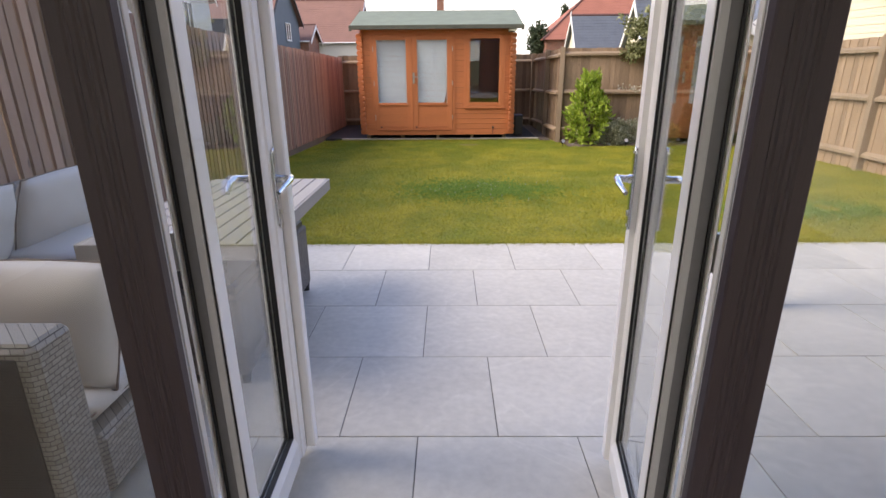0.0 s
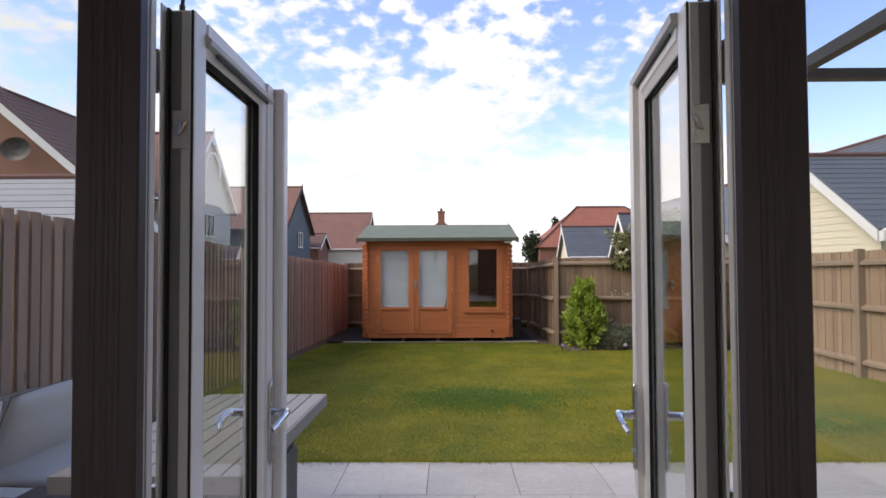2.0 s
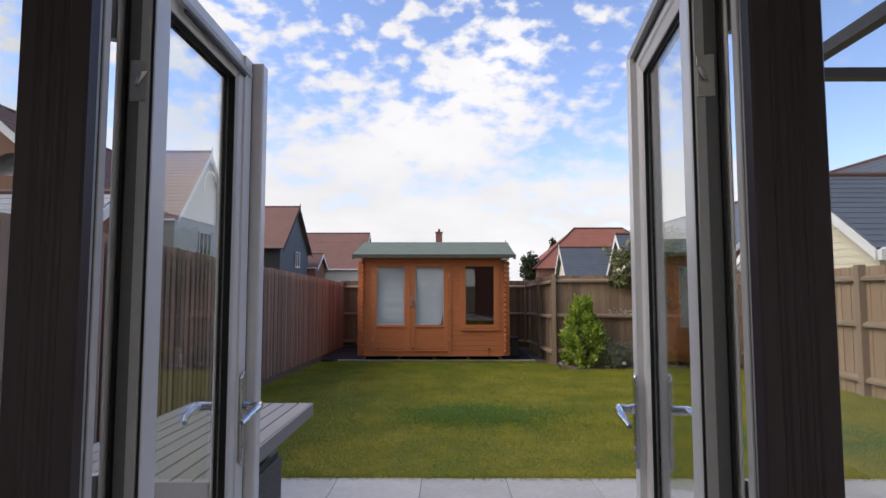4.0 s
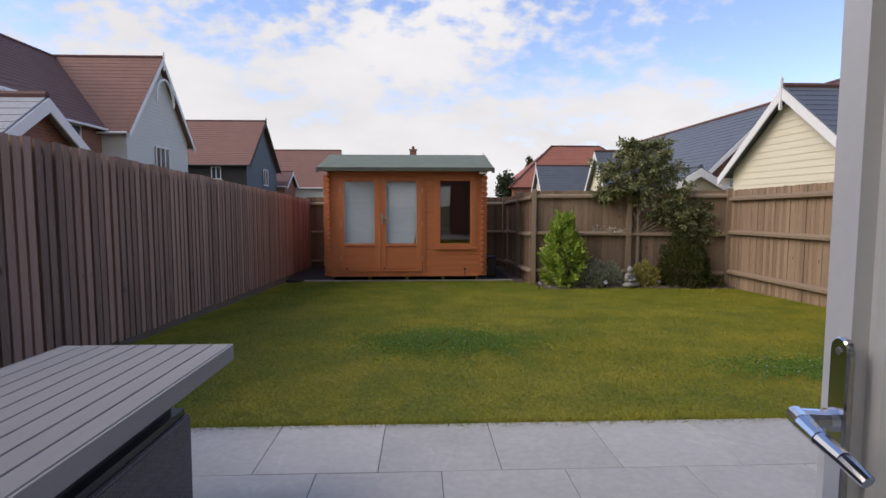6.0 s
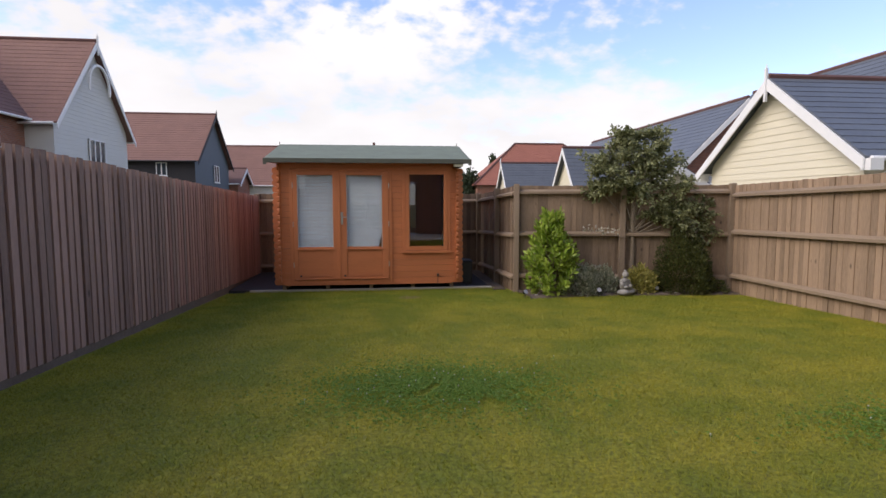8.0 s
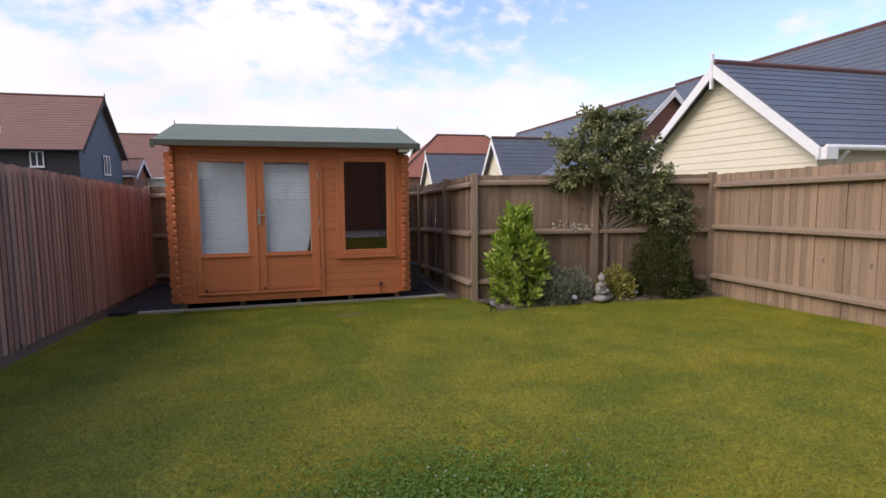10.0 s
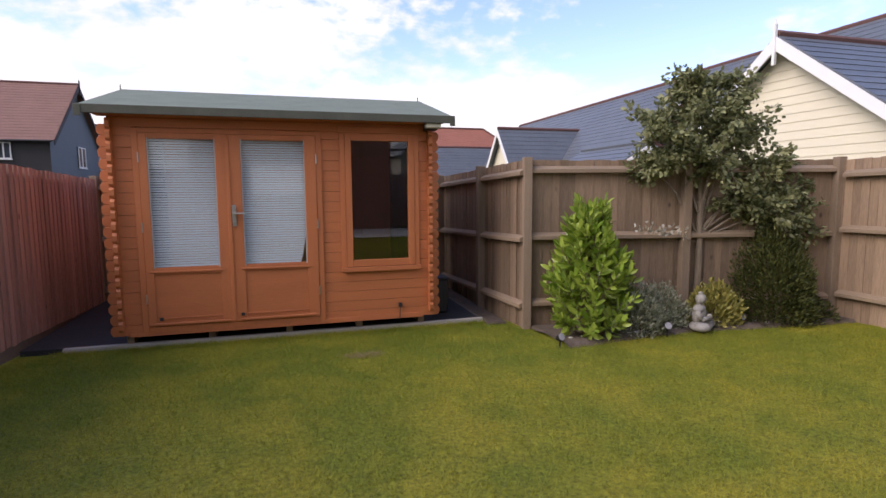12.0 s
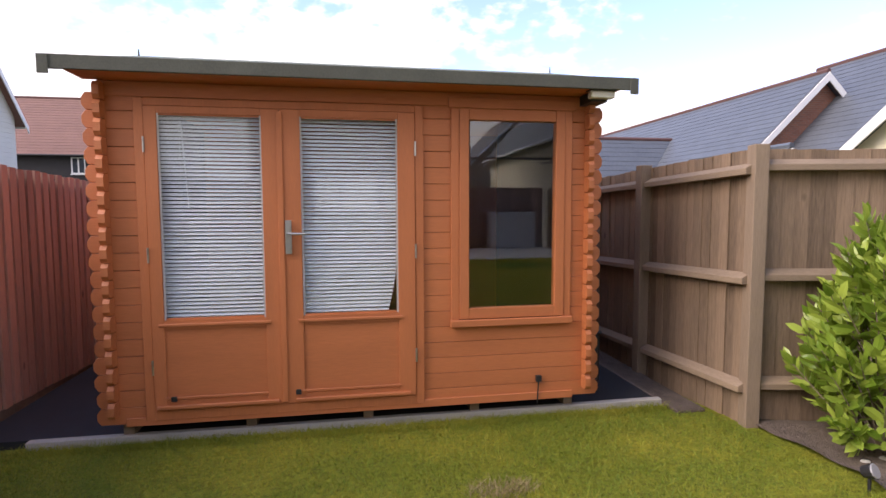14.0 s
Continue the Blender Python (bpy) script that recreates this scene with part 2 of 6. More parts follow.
FOIL = mat("dark_brown_woodgrain_foil", (0.056, 0.042, 0.050), 0.42, vary=0.15, scale=3, fine=60, bump=0.15, stretch=(6, 6, 0.3))
CHROME = mat("polished_chrome", (0.72, 0.72, 0.74), 0.12, 1.0, vary=0.03, bump=0)
STEEL = mat("zinc_steel", (0.5, 0.49, 0.46), 0.4, 1.0, vary=0.12, bump=0.05)
GLASS = glass("clear_double_glazing", 0.075)
SHED_GLASS = glass("clear_single_glazing", 0.085)
DOOR_GLASS = glass("clear_door_glazing", 0.04)
BLIND = mat("white_blind_slat", (0.70, 0.73, 0.79), 0.45, vary=0.04, bump=0, rand=0.12)
RATTAN = woven("grey_rattan", (0.33, 0.305, 0.275), (0.045, 0.04, 0.04), 0.036, 0.0155)
# darker copy of the rattan, with the shade of the sofa's rear face in it
RATTAN_SHADE = woven("shaded_rattan_back", (0.085, 0.076, 0.076), (0.03, 0.027, 0.027), 0.034, 0.009)
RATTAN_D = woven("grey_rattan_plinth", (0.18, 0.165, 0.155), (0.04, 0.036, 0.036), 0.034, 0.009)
SLATWOOD = mat("pale_grey_composite_slat", (0.30, 0.28, 0.26), 0.6, vary=0.09, scale=4, fine=60, bump=0.2, rand=0.25, stretch=(4, 0.4, 4))
DARK_METAL = mat("dark_grey_powder_coat", (0.028, 0.029, 0.033), 0.45, vary=0.12, bump=0.03)
CUSHION = mat("light_grey_beige_cushion", (0.59, 0.56, 0.52), 0.9, vary=0.06, scale=5, fine=260, bump=0.2, bump_dist=0.002)
PIPING = mat("brown_cushion_piping", (0.17, 0.13, 0.11), 0.9)
STATUE = mat("grey_cast_stone", (0.30, 0.28, 0.25), 0.9, vary=0.3, scale=14, fine=90, bump=0.5)
STONE = mat("pale_garden_stone", (0.42, 0.40, 0.36), 0.9, vary=0.25, scale=14, fine=90, bump=0.5)
PLASTER = mat("painted_wall", (0.78, 0.76, 0.72), 0.8, vary=0.04)
FLOORING = mat("pale_floorboards", (0.42, 0.33, 0.25), 0.5, vary=0.2)
CREAM = mat("cream_render", (0.66, 0.60, 0.48), 0.85, vary=0.05, fine=120, bump=0.2)
CREAM_B = mat("cream_weatherboard", (0.70, 0.645, 0.50), 0.65, vary=0.04, scale=1.5, fine=30, bump=0.05)
WHITE_B = mat("off_white_weatherboard", (0.60, 0.60, 0.57), 0.65, vary=0.04, scale=1.5, bump=0.05)
GREY_B = mat("blue_grey_weatherboard", (0.10, 0.125, 0.15), 0.7, vary=0.08, scale=1.5, bump=0.05)
BLACK_B = mat("black_weatherboard", (0.028, 0.026, 0.03), 0.7, vary=0.12, bump=0.05)
TRIM = mat("white_painted_timber", (0.78, 0.78, 0.78), 0.5, vary=0.03, bump=0.02)
SLATE = mat("blue_black_slate", (0.108, 0.120, 0.138), 0.42, vary=0.2, scale=1.2, fine=9, bump=0.15)
SLATE_P = mat("pale_worn_slate", (0.30, 0.31, 0.33), 0.7, vary=0.2, scale=1.2, fine=9)
TILE = mat("brown_roof_tile", (0.215, 0.115, 0.092), 0.85, vary=0.16, scale=1.0, fine=10, bump=0.2)
TILE_D = mat("dull_brown_roof_tile", (0.15, 0.085, 0.075), 0.85, vary=0.14, scale=1.0, fine=10, bump=0.2)
TILE_R = mat("red_roof_tile", (0.30, 0.115, 0.08), 0.85, vary=0.16, scale=1.0, fine=10, bump=0.2)
RIDGE = mat("dark_red_ridge_tile", (0.125, 0.062, 0.055), 0.85, vary=0.15)
BRICK = bricks("red_brick", (0.30, 0.12, 0.075), (0.22, 0.09, 0.06), (0.24, 0.18, 0.15))
PANE_DARK = mat("far_window_pane", (0.05, 0.06, 0.075), 0.08, vary=0.1, bump=0)
BLACKP = mat("black_plastic", (0.02, 0.02, 0.022), 0.5, vary=0.1)
LAMP_LENS = mat("pale_floodlight_lens", (0.62, 0.60, 0.50), 0.3, vary=0.05)
for m_ in (FENCE, FENCE_TAN, FENCE_DARK, FENCE_RED):
    knots(m_)
veins(PAVER)
BARK = mat("grey_brown_bark", (0.21, 0.165, 0.12), 0.9, vary=0.3, scale=12, fine=80, bump=0.8, stretch=(3, 3, 0.6))


def leafmat(name, a, b, rough=0.4):
    """Leaves that differ one from the next."""
    ma = bpy.data.materials.new(name)
    ma.use_nodes = True
    nt = ma.node_tree
    N, L = nt.nodes.new, nt.links.new
    p = nt.nodes["Principled BSDF"]
    p.inputs["Roughness"].default_value = rough
    g, mx = N("ShaderNodeNewGeometry"), N("ShaderNodeMix")
    mx.data_type = 'RGBA'
    mx.inputs[6].default_value, mx.inputs[7].default_value = (*a, 1), (*b, 1)
    L(g.outputs["Random Per Island"], mx.inputs[0])
    L(mx.outputs[2], p.inputs["Base Color"])
    p.inputs["Subsurface Weight"].default_value = 0.0
    tr, sh = N("ShaderNodeBsdfTranslucent"), N("ShaderNodeMixShader")
    L(mx.outputs[2], tr.inputs[0])
    sh.inputs[0].default_value = 0.3
    L(p.outputs[0], sh.inputs[1])
    L(tr.outputs[0], sh.inputs[2])
    L(sh.outputs[0], nt.nodes["Material Output"].inputs[0])
    return ma


LEAF_LAUREL = leafmat("glossy_laurel_leaf", (0.14, 0.24, 0.022), (0.40, 0.50, 0.085), 0.3)
LEAF_TREE = leafmat("dull_green_tree_leaf", (0.090, 0.110, 0.040), (0.34, 0.345, 0.165), 0.5)
STRAW = leafmat("dry_straw_blade", (0.26, 0.19, 0.09), (0.42, 0.33, 0.17), 0.8)
LEAF_GREY = leafmat("grey_green_shrub_leaf", (0.14, 0.165, 0.085), (0.46, 0.46, 0.35), 0.7)
LEAF_YEL = leafmat("yellow_variegated_leaf", (0.18, 0.18, 0.04), (0.48, 0.42, 0.12), 0.5)
LEAF_DARK = leafmat("dark_conifer_leaf", (0.030, 0.042, 0.012), (0.125, 0.135, 0.030), 0.6)
LEAF_FAR = leafmat("far_tree_leaf", (0.03, 0.05, 0.025), (0.075, 0.10, 0.05), 0.7)
BLOSSOM = leafmat("pale_dead_leaf", (0.30, 0.27, 0.20), (0.55, 0.52, 0.44), 0.8)
CLOVER = leafmat("deep_green_clover", (0.095, 0.185, 0.020), (0.19, 0.30, 0.042), 0.6)
CLOVER_W = mat("white_clover_head", (0.42, 0.42, 0.32), 0.8)


def blade_material(name, a, b, grain=0.0):
    """Grass: each blade its own tone, with broad greener and drier patches over the lawn."""
    ma = leafmat(name, a, b, 0.7)
    nt = ma.node_tree
    N, L = nt.nodes.new, nt.links.new
    p = nt.nodes["Principled BSDF"]
    src = p.inputs["Base Color"].links[0].from_socket
    co, n1 = N("ShaderNodeTexCoord"), N("ShaderNodeTexNoise")
    n1.inputs["Scale"].default_value, n1.inputs["Detail"].default_value, n1.inputs["Roughness"].default_value = 1.5, 6.0, 0.66
    L(co.outputs["Object"], n1.inputs["Vector"])
    mr, mx = N("ShaderNodeMapRange"), N("ShaderNodeMix")
    mr.inputs[1].default_value, mr.inputs[2].default_value = 0.39, 0.61
    sp, gr, ad = N("ShaderNodeSeparateXYZ"), N("ShaderNodeMapRange"), N("ShaderNodeMath")
    L(co.outputs["Object"], sp.inputs[0])
    L(sp.outputs[1], gr.inputs[0])
    gr.inputs[1].default_value, gr.inputs[2].default_value, gr.inputs[3].default_value, gr.inputs[4].default_value = 8.8, 11.2, 0.0, -0.05
    L(n1.outputs[0], ad.inputs[0])
    L(gr.outputs[0], ad.inputs[1])
    L(ad.outputs[0], mr.inputs[0])
    mx.data_type, mx.blend_type = 'RGBA', 'MIX'
    L(mr.outputs[0], mx.inputs[0])
    mu = N("ShaderNodeMix")
    mu.data_type, mu.blend_type = 'RGBA', 'MULTIPLY'
    mu.inputs[0].default_value = 1.0
    L(src, mu.inputs[6])
    mx.inputs[6].default_value, mx.inputs[7].default_value = (0.78, 0.91, 0.75, 1), (1.25, 1.19, 1.14, 1)
    L(mx.outputs[2], mu.inputs[7])
    if grain:
        n2, m2, gm = N("ShaderNodeTexNoise"), N("ShaderNodeMapRange"), N("ShaderNodeMix")
        n2.inputs["Scale"].default_value, n2.inputs["Detail"].default_value = 34.0, 4.0
        L(co.outputs["Object"], n2.inputs["Vector"])
        L(n2.outputs[0], m2.inputs[0])
        m2.inputs[1].default_value, m2.inputs[2].default_value, m2.inputs[3].default_value, m2.inputs[4].default_value = 0.3, 0.7, 1.0 - grain, 1.0 + grain
        gm.data_type, gm.blend_type = 'RGBA', 'MULTIPLY'
        gm.inputs[0].default_value = 1.0
        L(src, gm.inputs[6])
        L(m2.outputs[0], gm.inputs[7])
        L(gm.outputs[2], mu.inputs[6])
    L(mu.outputs[2], p.inputs["Base Color"])
    for n in nt.nodes:
        if n.type == 'BSDF_TRANSLUCENT':
            L(mu.outputs[2], n.inputs[0])
    return ma


BLADE = blade_material("grass_blade", (0.195, 0.197, 0.016), (0.385, 0.350, 0.036))
BLADE_G = blade_material("green_grass_blade", (0.145, 0.195, 0.016), (0.275, 0.335, 0.036))
LAWN = blade_material("lawn_turf", (0.240, 0.229, 0.020), (0.240, 0.229, 0.020), 0.45)


# ---- building helpers ----
def box(bm, x0, x1, y0, y1, z0, z1):
    v = [bm.verts.new(p) for p in ((x0, y0, z0), (x1, y0, z0), (x1, y1, z0), (x0, y1, z0), (x0, y0, z1), (x1, y0, z1), (x1, y1, z1), (x0, y1, z1))]
    for f in ((3, 2, 1, 0), (4, 5, 6, 7), (0, 1, 5, 4), (1, 2, 6, 5), (2, 3, 7, 6), (3, 0, 4, 7)):
        bm.faces.new([v[i] for i in f])
    return v


def prism(bm, pts, d):
    """A flat outline pts, pushed by the vector d."""
    d = Vector(d)
    a = [bm.verts.new(p) for p in pts]
    b = [bm.verts.new(Vector(p) + d) for p in pts]
    n = len(pts)
    bm.faces.new(a[::-1])
    bm.faces.new(b)
    for i in range(n):
        bm.faces.new((a[i], a[(i + 1) % n], b[(i + 1) % n], b[i]))


def rod(bm, p, q, r0, r1=None, n=8):
    p, q = Vector(p), Vector(q)
    r1 = r0 if r1 is None else r1
    w = (q - p).normalized()
    u = w.orthogonal().normalized()
    v = w.cross(u)
    rings = []
    for c, r in ((p, r0), (q, r1)):
        rings.append([bm.verts.new(c + r * (math.cos(2 * math.pi * i / n) * u + math.sin(2 * math.pi * i / n) * v)) for i in range(n)])
    for i in range(n):
        bm.faces.new((rings[0][i], rings[0][(i + 1) % n], rings[1][(i + 1) % n], rings[1][i]))
    bm.faces.new(rings[0][::-1])
    bm.faces.new(rings[1])


def mesh_of(name, bm, material, bevel=0.0, smooth=False):
    bmesh.ops.recalc_face_normals(bm, faces=bm.faces)
    if bevel:
        bmesh.ops.bevel(bm, geom=bm.edges[:], offset=bevel, segments=1, affect='EDGES', profile=0.5, clamp_overlap=True)
    me = bpy.data.meshes.new(name)
    bm.to_mesh(me)
    bm.free()
    me.materials.append(material)
    if smooth:
        me.polygons.foreach_set("use_smooth", [True] * len(me.polygons))
    return me


def part(name, bm, material, parent, label="", bevel=0.0, smooth=False):
    ob = new(name, mesh_of(name, bm, material, bevel, smooth))
    ob.parent = parent
    if label:
        tagged(ob, label)
    return ob


def shared(name, me, parent, loc=(0, 0, 0), rz=0.0, scale=(1, 1, 1)):
    ob = new(name, me)
    ob.parent = parent
    ob.matrix_basis = Matrix.LocRotScale(loc, Euler((0, 0, rz)), scale)
    return ob


def thing(name, label, category, at=(0, 0, 0), rz=0.0, group="", kind=""):
    ob = new(name)
    ob.empty_display_size = 0.1
    ob.matrix_basis = pose(*at, 0, 0, rz)
    return tagged(ob, label, category, group, kind)


def boxes(name, spec, material, parent, label="", bevel=0.0):
    bm = bmesh.new()
    for s in spec:
        box(bm, *s)
    return part(name, bm, material, parent, label, bevel)


RISE = -0.0175     # the paving falls this much a metre away from the house


def slope_z(y):
    """Height of the lawn: level with the patio at its edge, then falling to the summer house."""
    return -0.085 - 0.0437 * max(0.0, min(y, 16.0) - 4.0)


def on_patio(ob):
    """Sets a thing that was built on level paving onto the patio's slight fall."""
    ob.matrix_basis = Matrix.Rotation(math.atan(RISE), 4, 'X') @ ob.matrix_basis
    return ob

# ---- ground, lawn, patio ----
bm = bmesh.new()
bmesh.ops.create_grid(bm, x_segments=2, y_segments=2, size=900)
for v in bm.verts:
    v.co.z = -0.8
ground = new("ground", mesh_of("ground", bm, GROUND))
tagged(ground, "open ground under the houses all round", "ground", kind="structure")

GX0, GX1, GY0, GY1 = -2.25, 7.25, 4.0, 15.6
bm = bmesh.new()
nx, ny = 95, 116
rows = []
for j in range(ny + 1):
    y = GY0 + (GY1 - GY0) * j / ny
    rows.append([bm.verts.new((GX0 + (GX1 - GX0) * i / nx, y + (0.018 * noise.noise((i * 0.9, 3.0, 0)) if j == 0 else 0), slope_z(y) + 0.004 * noise.noise((i * 0.11, j * 0.11, 1.5)))) for i in range(nx + 1)])
for j in range(ny):
    for i in range(nx):
        bm.faces.new((rows[j][i], rows[j][i + 1], rows[j + 1][i + 1], rows[j + 1][i]))
lawn = new("lawn", mesh_of("lawn", bm, LAWN, smooth=True))
tagged(lawn, "mown green lawn with yellowish patches sloping to the summer house", "lawn", kind="structure")

PW, PY0 = 0.605, 0.965   # paver pitch, where the paving meets the house
bm = bmesh.new()
box(bm, GX0, GX1, PY0, 3.985, -0.30, -0.004)
patio = new("patio", mesh_of("patio", bm, JOINT))
tagged(patio, "patio of pale grey square porcelain pavers in staggered rows", "patio", kind="structure")
on_patio(patio)


# ---- houses ----
def courses(bm, e0, e1, r0, r1, step=0.28, lift=0.013):
    """A roof slope in overlapping courses, from the eave e0-e1 up to the ridge r0-r1."""
    e0, e1, r0, r1 = (Vector(p) for p in (e0, e1, r0, r1))
    n = max(3, int((r0 - e0).length / step))
    up = (e1 - e0).cross(r0 - e0)
    up = up.normalized() * (1 if up.z > 0 else -1)
    # one stepped sheet: every course starts a little above the one below it
    rows = []
    for i in range(n):
        a, b = i / n, (i + 1) / n
        rows.append((e0.lerp(r0, a) + up * lift, e1.lerp(r1, a) + up * lift))
        rows.append((e0.lerp(r0, b), e1.lerp(r1, b)))
    V = [(bm.verts.new(p), bm.verts.new(q)) for p, q in rows]
    U = [(bm.verts.new(p - up * 0.07), bm.verts.new(q - up * 0.07)) for p, q in (rows[0], rows[-1])]
    for i in range(len(V) - 1):
        bm.faces.new((V[i][0], V[i][1], V[i + 1][1], V[i + 1][0]))
    bm.faces.new((U[0][0], U[0][1], V[0][1], V[0][0]))
    bm.faces.new((U[1][0], U[1][1], U[0][1], U[0][0]))
    bm.faces.new((V[-1][0], V[-1][1], U[1][1], U[1][0]))
    for k in (0, 1):
        bm.faces.new([U[0][k]] + [v[k] for v in V] + [U[1][k]])


def house_window(house, x, y, z, w, h, face, lights=2):
    """A white casement: frame, bars and pane. face: the side of the house it looks out of."""
    z += 0.35 + RISE * house.matrix_basis.translation.y

    def put(name, material, u0, u1, z0, z1, d0, d1, to):
        bm = bmesh.new()
        if face in "EW":
            s = 1 if face == "E" else -1
            box(bm, *sorted((x + s * d0, x + s * d1)), y + u0, y + u1, z + z0, z + z1)
        else:
            s = 1 if face == "N" else -1
            box(bm, x + u0, x + u1, *sorted((y + s * d0, y + s * d1)), z + z0, z + z1)
        return part(name, bm, material, to)
    wn = put("window", PANE_DARK, -w / 2, w / 2, 0, h, 0.005, 0.03, house)
    f = 0.06
    for u0, u1, z0, z1 in ((-w / 2, w / 2, h - f, h), (-w / 2, w / 2, 0, f), (-w / 2, -w / 2 + f, f, h - f), (w / 2 - f, w / 2, f, h - f)):
        put("window_frame", TRIM, u0, u1, z0, z1, 0.006, 0.075, wn)
    for k in range(1, lights):
        c = -w / 2 + w * k / lights
        put("glazing_bar", TRIM, c - 0.035, c + 0.035, f, h - f, 0.006, 0.07, wn)
    put("window_sill", TRIM, -w / 2 - 0.05, w / 2 + 0.05, -0.06, -0.002, 0.005, 0.11, wn)


def clad(bm, y0, y1, z0, eave, peak, x, d, pitch=0.16):
    """Weatherboards over a gable end in the plane x, looking along d (+1 or -1)."""
    z = z0
    ym = (y0 + y1) / 2

    def half(zz):
        return (y1 - y0) / 2 * (1 if zz <= eave else max(0.0, (peak - zz) / (peak - eave)))
    while z < peak - 0.12:
        zt = min(z + pitch, peak)
        a, b = half(z), half(zt)
        pts = [(x, ym - a, z), (x, ym + a, z), (x, ym + b, zt), (x, ym - b, zt)]
        n = [(x + d * 0.018, ym - a, z), (x + d * 0.018, ym + a, z), (x + d * 0.004, ym + b, zt), (x + d * 0.004, ym - b, zt)]
        V = [bm.verts.new(p) for p in pts + n]
        for f in ((0, 1, 2, 3), (7, 6, 5, 4), (0, 4, 5, 1), (1, 5, 6, 2), (2, 6, 7, 3), (3, 7, 4, 0)):
            bm.faces.new([V[k] for k in f])
        z += pitch


def gable_house(label, x0, x1, y0, y1, eave, peak, along, wall_m, roof_m, over=0.35, clad_m=None, clad_side=None, finial=True, base=-0.8, barge_m=TRIM, category="house", ridge_m=RIDGE):
    """A block with a pitched roof; along: the axis of its ridge."""
    eave, peak = eave + RISE * (y0 + y1) / 2, peak + RISE * (y0 + y1) / 2
    h = thing("house" if category == "house" else category, label, category, ((x0 + x1) / 2, (y0 + y1) / 2, base))
    ox, oy, oz = (x0 + x1) / 2, (y0 + y1) / 2, base
    X0, X1, Y0, Y1, E, P = x0 - ox, x1 - ox, y0 - oy, y1 - oy, eave - oz, peak - oz
    bm = bmesh.new()
    if along == "x":
        prism(bm, [(X0, Y0, 0), (X0, Y1, 0), (X0, Y1, E), (X0, 0, P - 0.06), (X0, Y0, E)], (X1 - X0, 0, 0))
    else:
        prism(bm, [(X0, Y0, 0), (X1, Y0, 0), (X1, Y0, E), (0, Y0, P - 0.06), (X0, Y0, E)], (0, Y1 - Y0, 0))
    part("wall", bm, wall_m, h)
    half = (Y1 - Y0) / 2 if along == "x" else (X1 - X0) / 2
    k = (P - E) / half
    lo = E - k * over
    for s in (-1, 1):
        bm = bmesh.new()
        if along == "x":
            courses(bm, (X0 - over, s * (half + over), lo + 0.08), (X1 + over, s * (half + over), lo + 0.08), (X0 - over, 0, P + 0.08), (X1 + over, 0, P + 0.08))
        else:
            courses(bm, (s * (half + over), Y0 - over, lo + 0.08), (s * (half + over), Y1 + over, lo + 0.08), (0, Y0 - over, P + 0.08), (0, Y1 + over, P + 0.08))
        part("roof", bm, roof_m, h)
        bm = bmesh.new()
        if along == "x":
            rod(bm, (X0 - over + 0.1, s * (half + over + 0.05), lo + 0.03), (X1 + over - 0.1, s * (half + over + 0.05), lo + 0.03), 0.06)
        else:
            rod(bm, (s * (half + over + 0.05), Y0 - over + 0.1, lo + 0.03), (s * (half + over + 0.05), Y1 + over - 0.1, lo + 0.03), 0.06)
        part("gutter", bm, barge_m, h)
    bm = bmesh.new()
    if along == "x":
        rod(bm, (X0 - over, 0, P + 0.09), (X1 + over, 0, P + 0.09), 0.09, n=6)
    else:
        rod(bm, (0, Y0 - over, P + 0.09), (0, Y1 + over, P + 0.09), 0.09, n=6)
    part("ridge_tiles", bm, ridge_m, h)
    for end in (-1, 1):
        for s in (-1, 1):
            bm = bmesh.new()
            w = 0.26
            if along == "x":
                xe = (X1 + over if end > 0 else X0 - over) + end * 0.005
                prism(bm, [(xe, 0, P + 0.04), (xe, s * (half + over), lo + 0.04), (xe, s * (half + over), lo + 0.04 - w), (xe, 0, P + 0.04 - w * 1.2)], (end * 0.04, 0, 0))
            else:
                ye = (Y1 + over if end > 0 else Y0 - over) + end * 0.005
                prism(bm, [(0, ye, P + 0.04), (s * (half + over), ye, lo + 0.04), (s * (half + over), ye, lo + 0.04 - w), (0, ye, P + 0.04 - w * 1.2)], (0, end * 0.04, 0))
            part("barge_board", bm, barge_m, h)
        if finial:
            bm = bmesh.new()
            if along == "x":
                xe = (X1 + over + 0.05 if end > 0 else X0 - over - 0.05)
                box(bm, xe - 0.035, xe + 0.035, -0.035, 0.035, P - 0.6, P + 0.30)
                rod(bm, (xe, 0, P + 0.30), (xe, 0, P + 0.42), 0.03, 0.008, 6)
            else:
                ye = (Y1 + over + 0.05 if end > 0 else Y0 - over - 0.05)
                box(bm, -0.035, 0.035, ye - 0.035, ye + 0.035, P - 0.6, P + 0.30)
                rod(bm, (0, ye, P + 0.30), (0, ye, P + 0.42), 0.03, 0.008, 6)
            part("finial", bm, barge_m, h)
    if clad_m:
        bm = bmesh.new()
        if clad_side == "E":
            clad(bm, Y0, Y1, 0.3, E, P - 0.1, X1 + 0.002, 1, 0.2)
        elif clad_side == "W":
            clad(bm, Y0, Y1, 0.3, E, P - 0.1, X0 - 0.002, -1, 0.2)
        part("cladding", bm, clad_m, h)
    return h


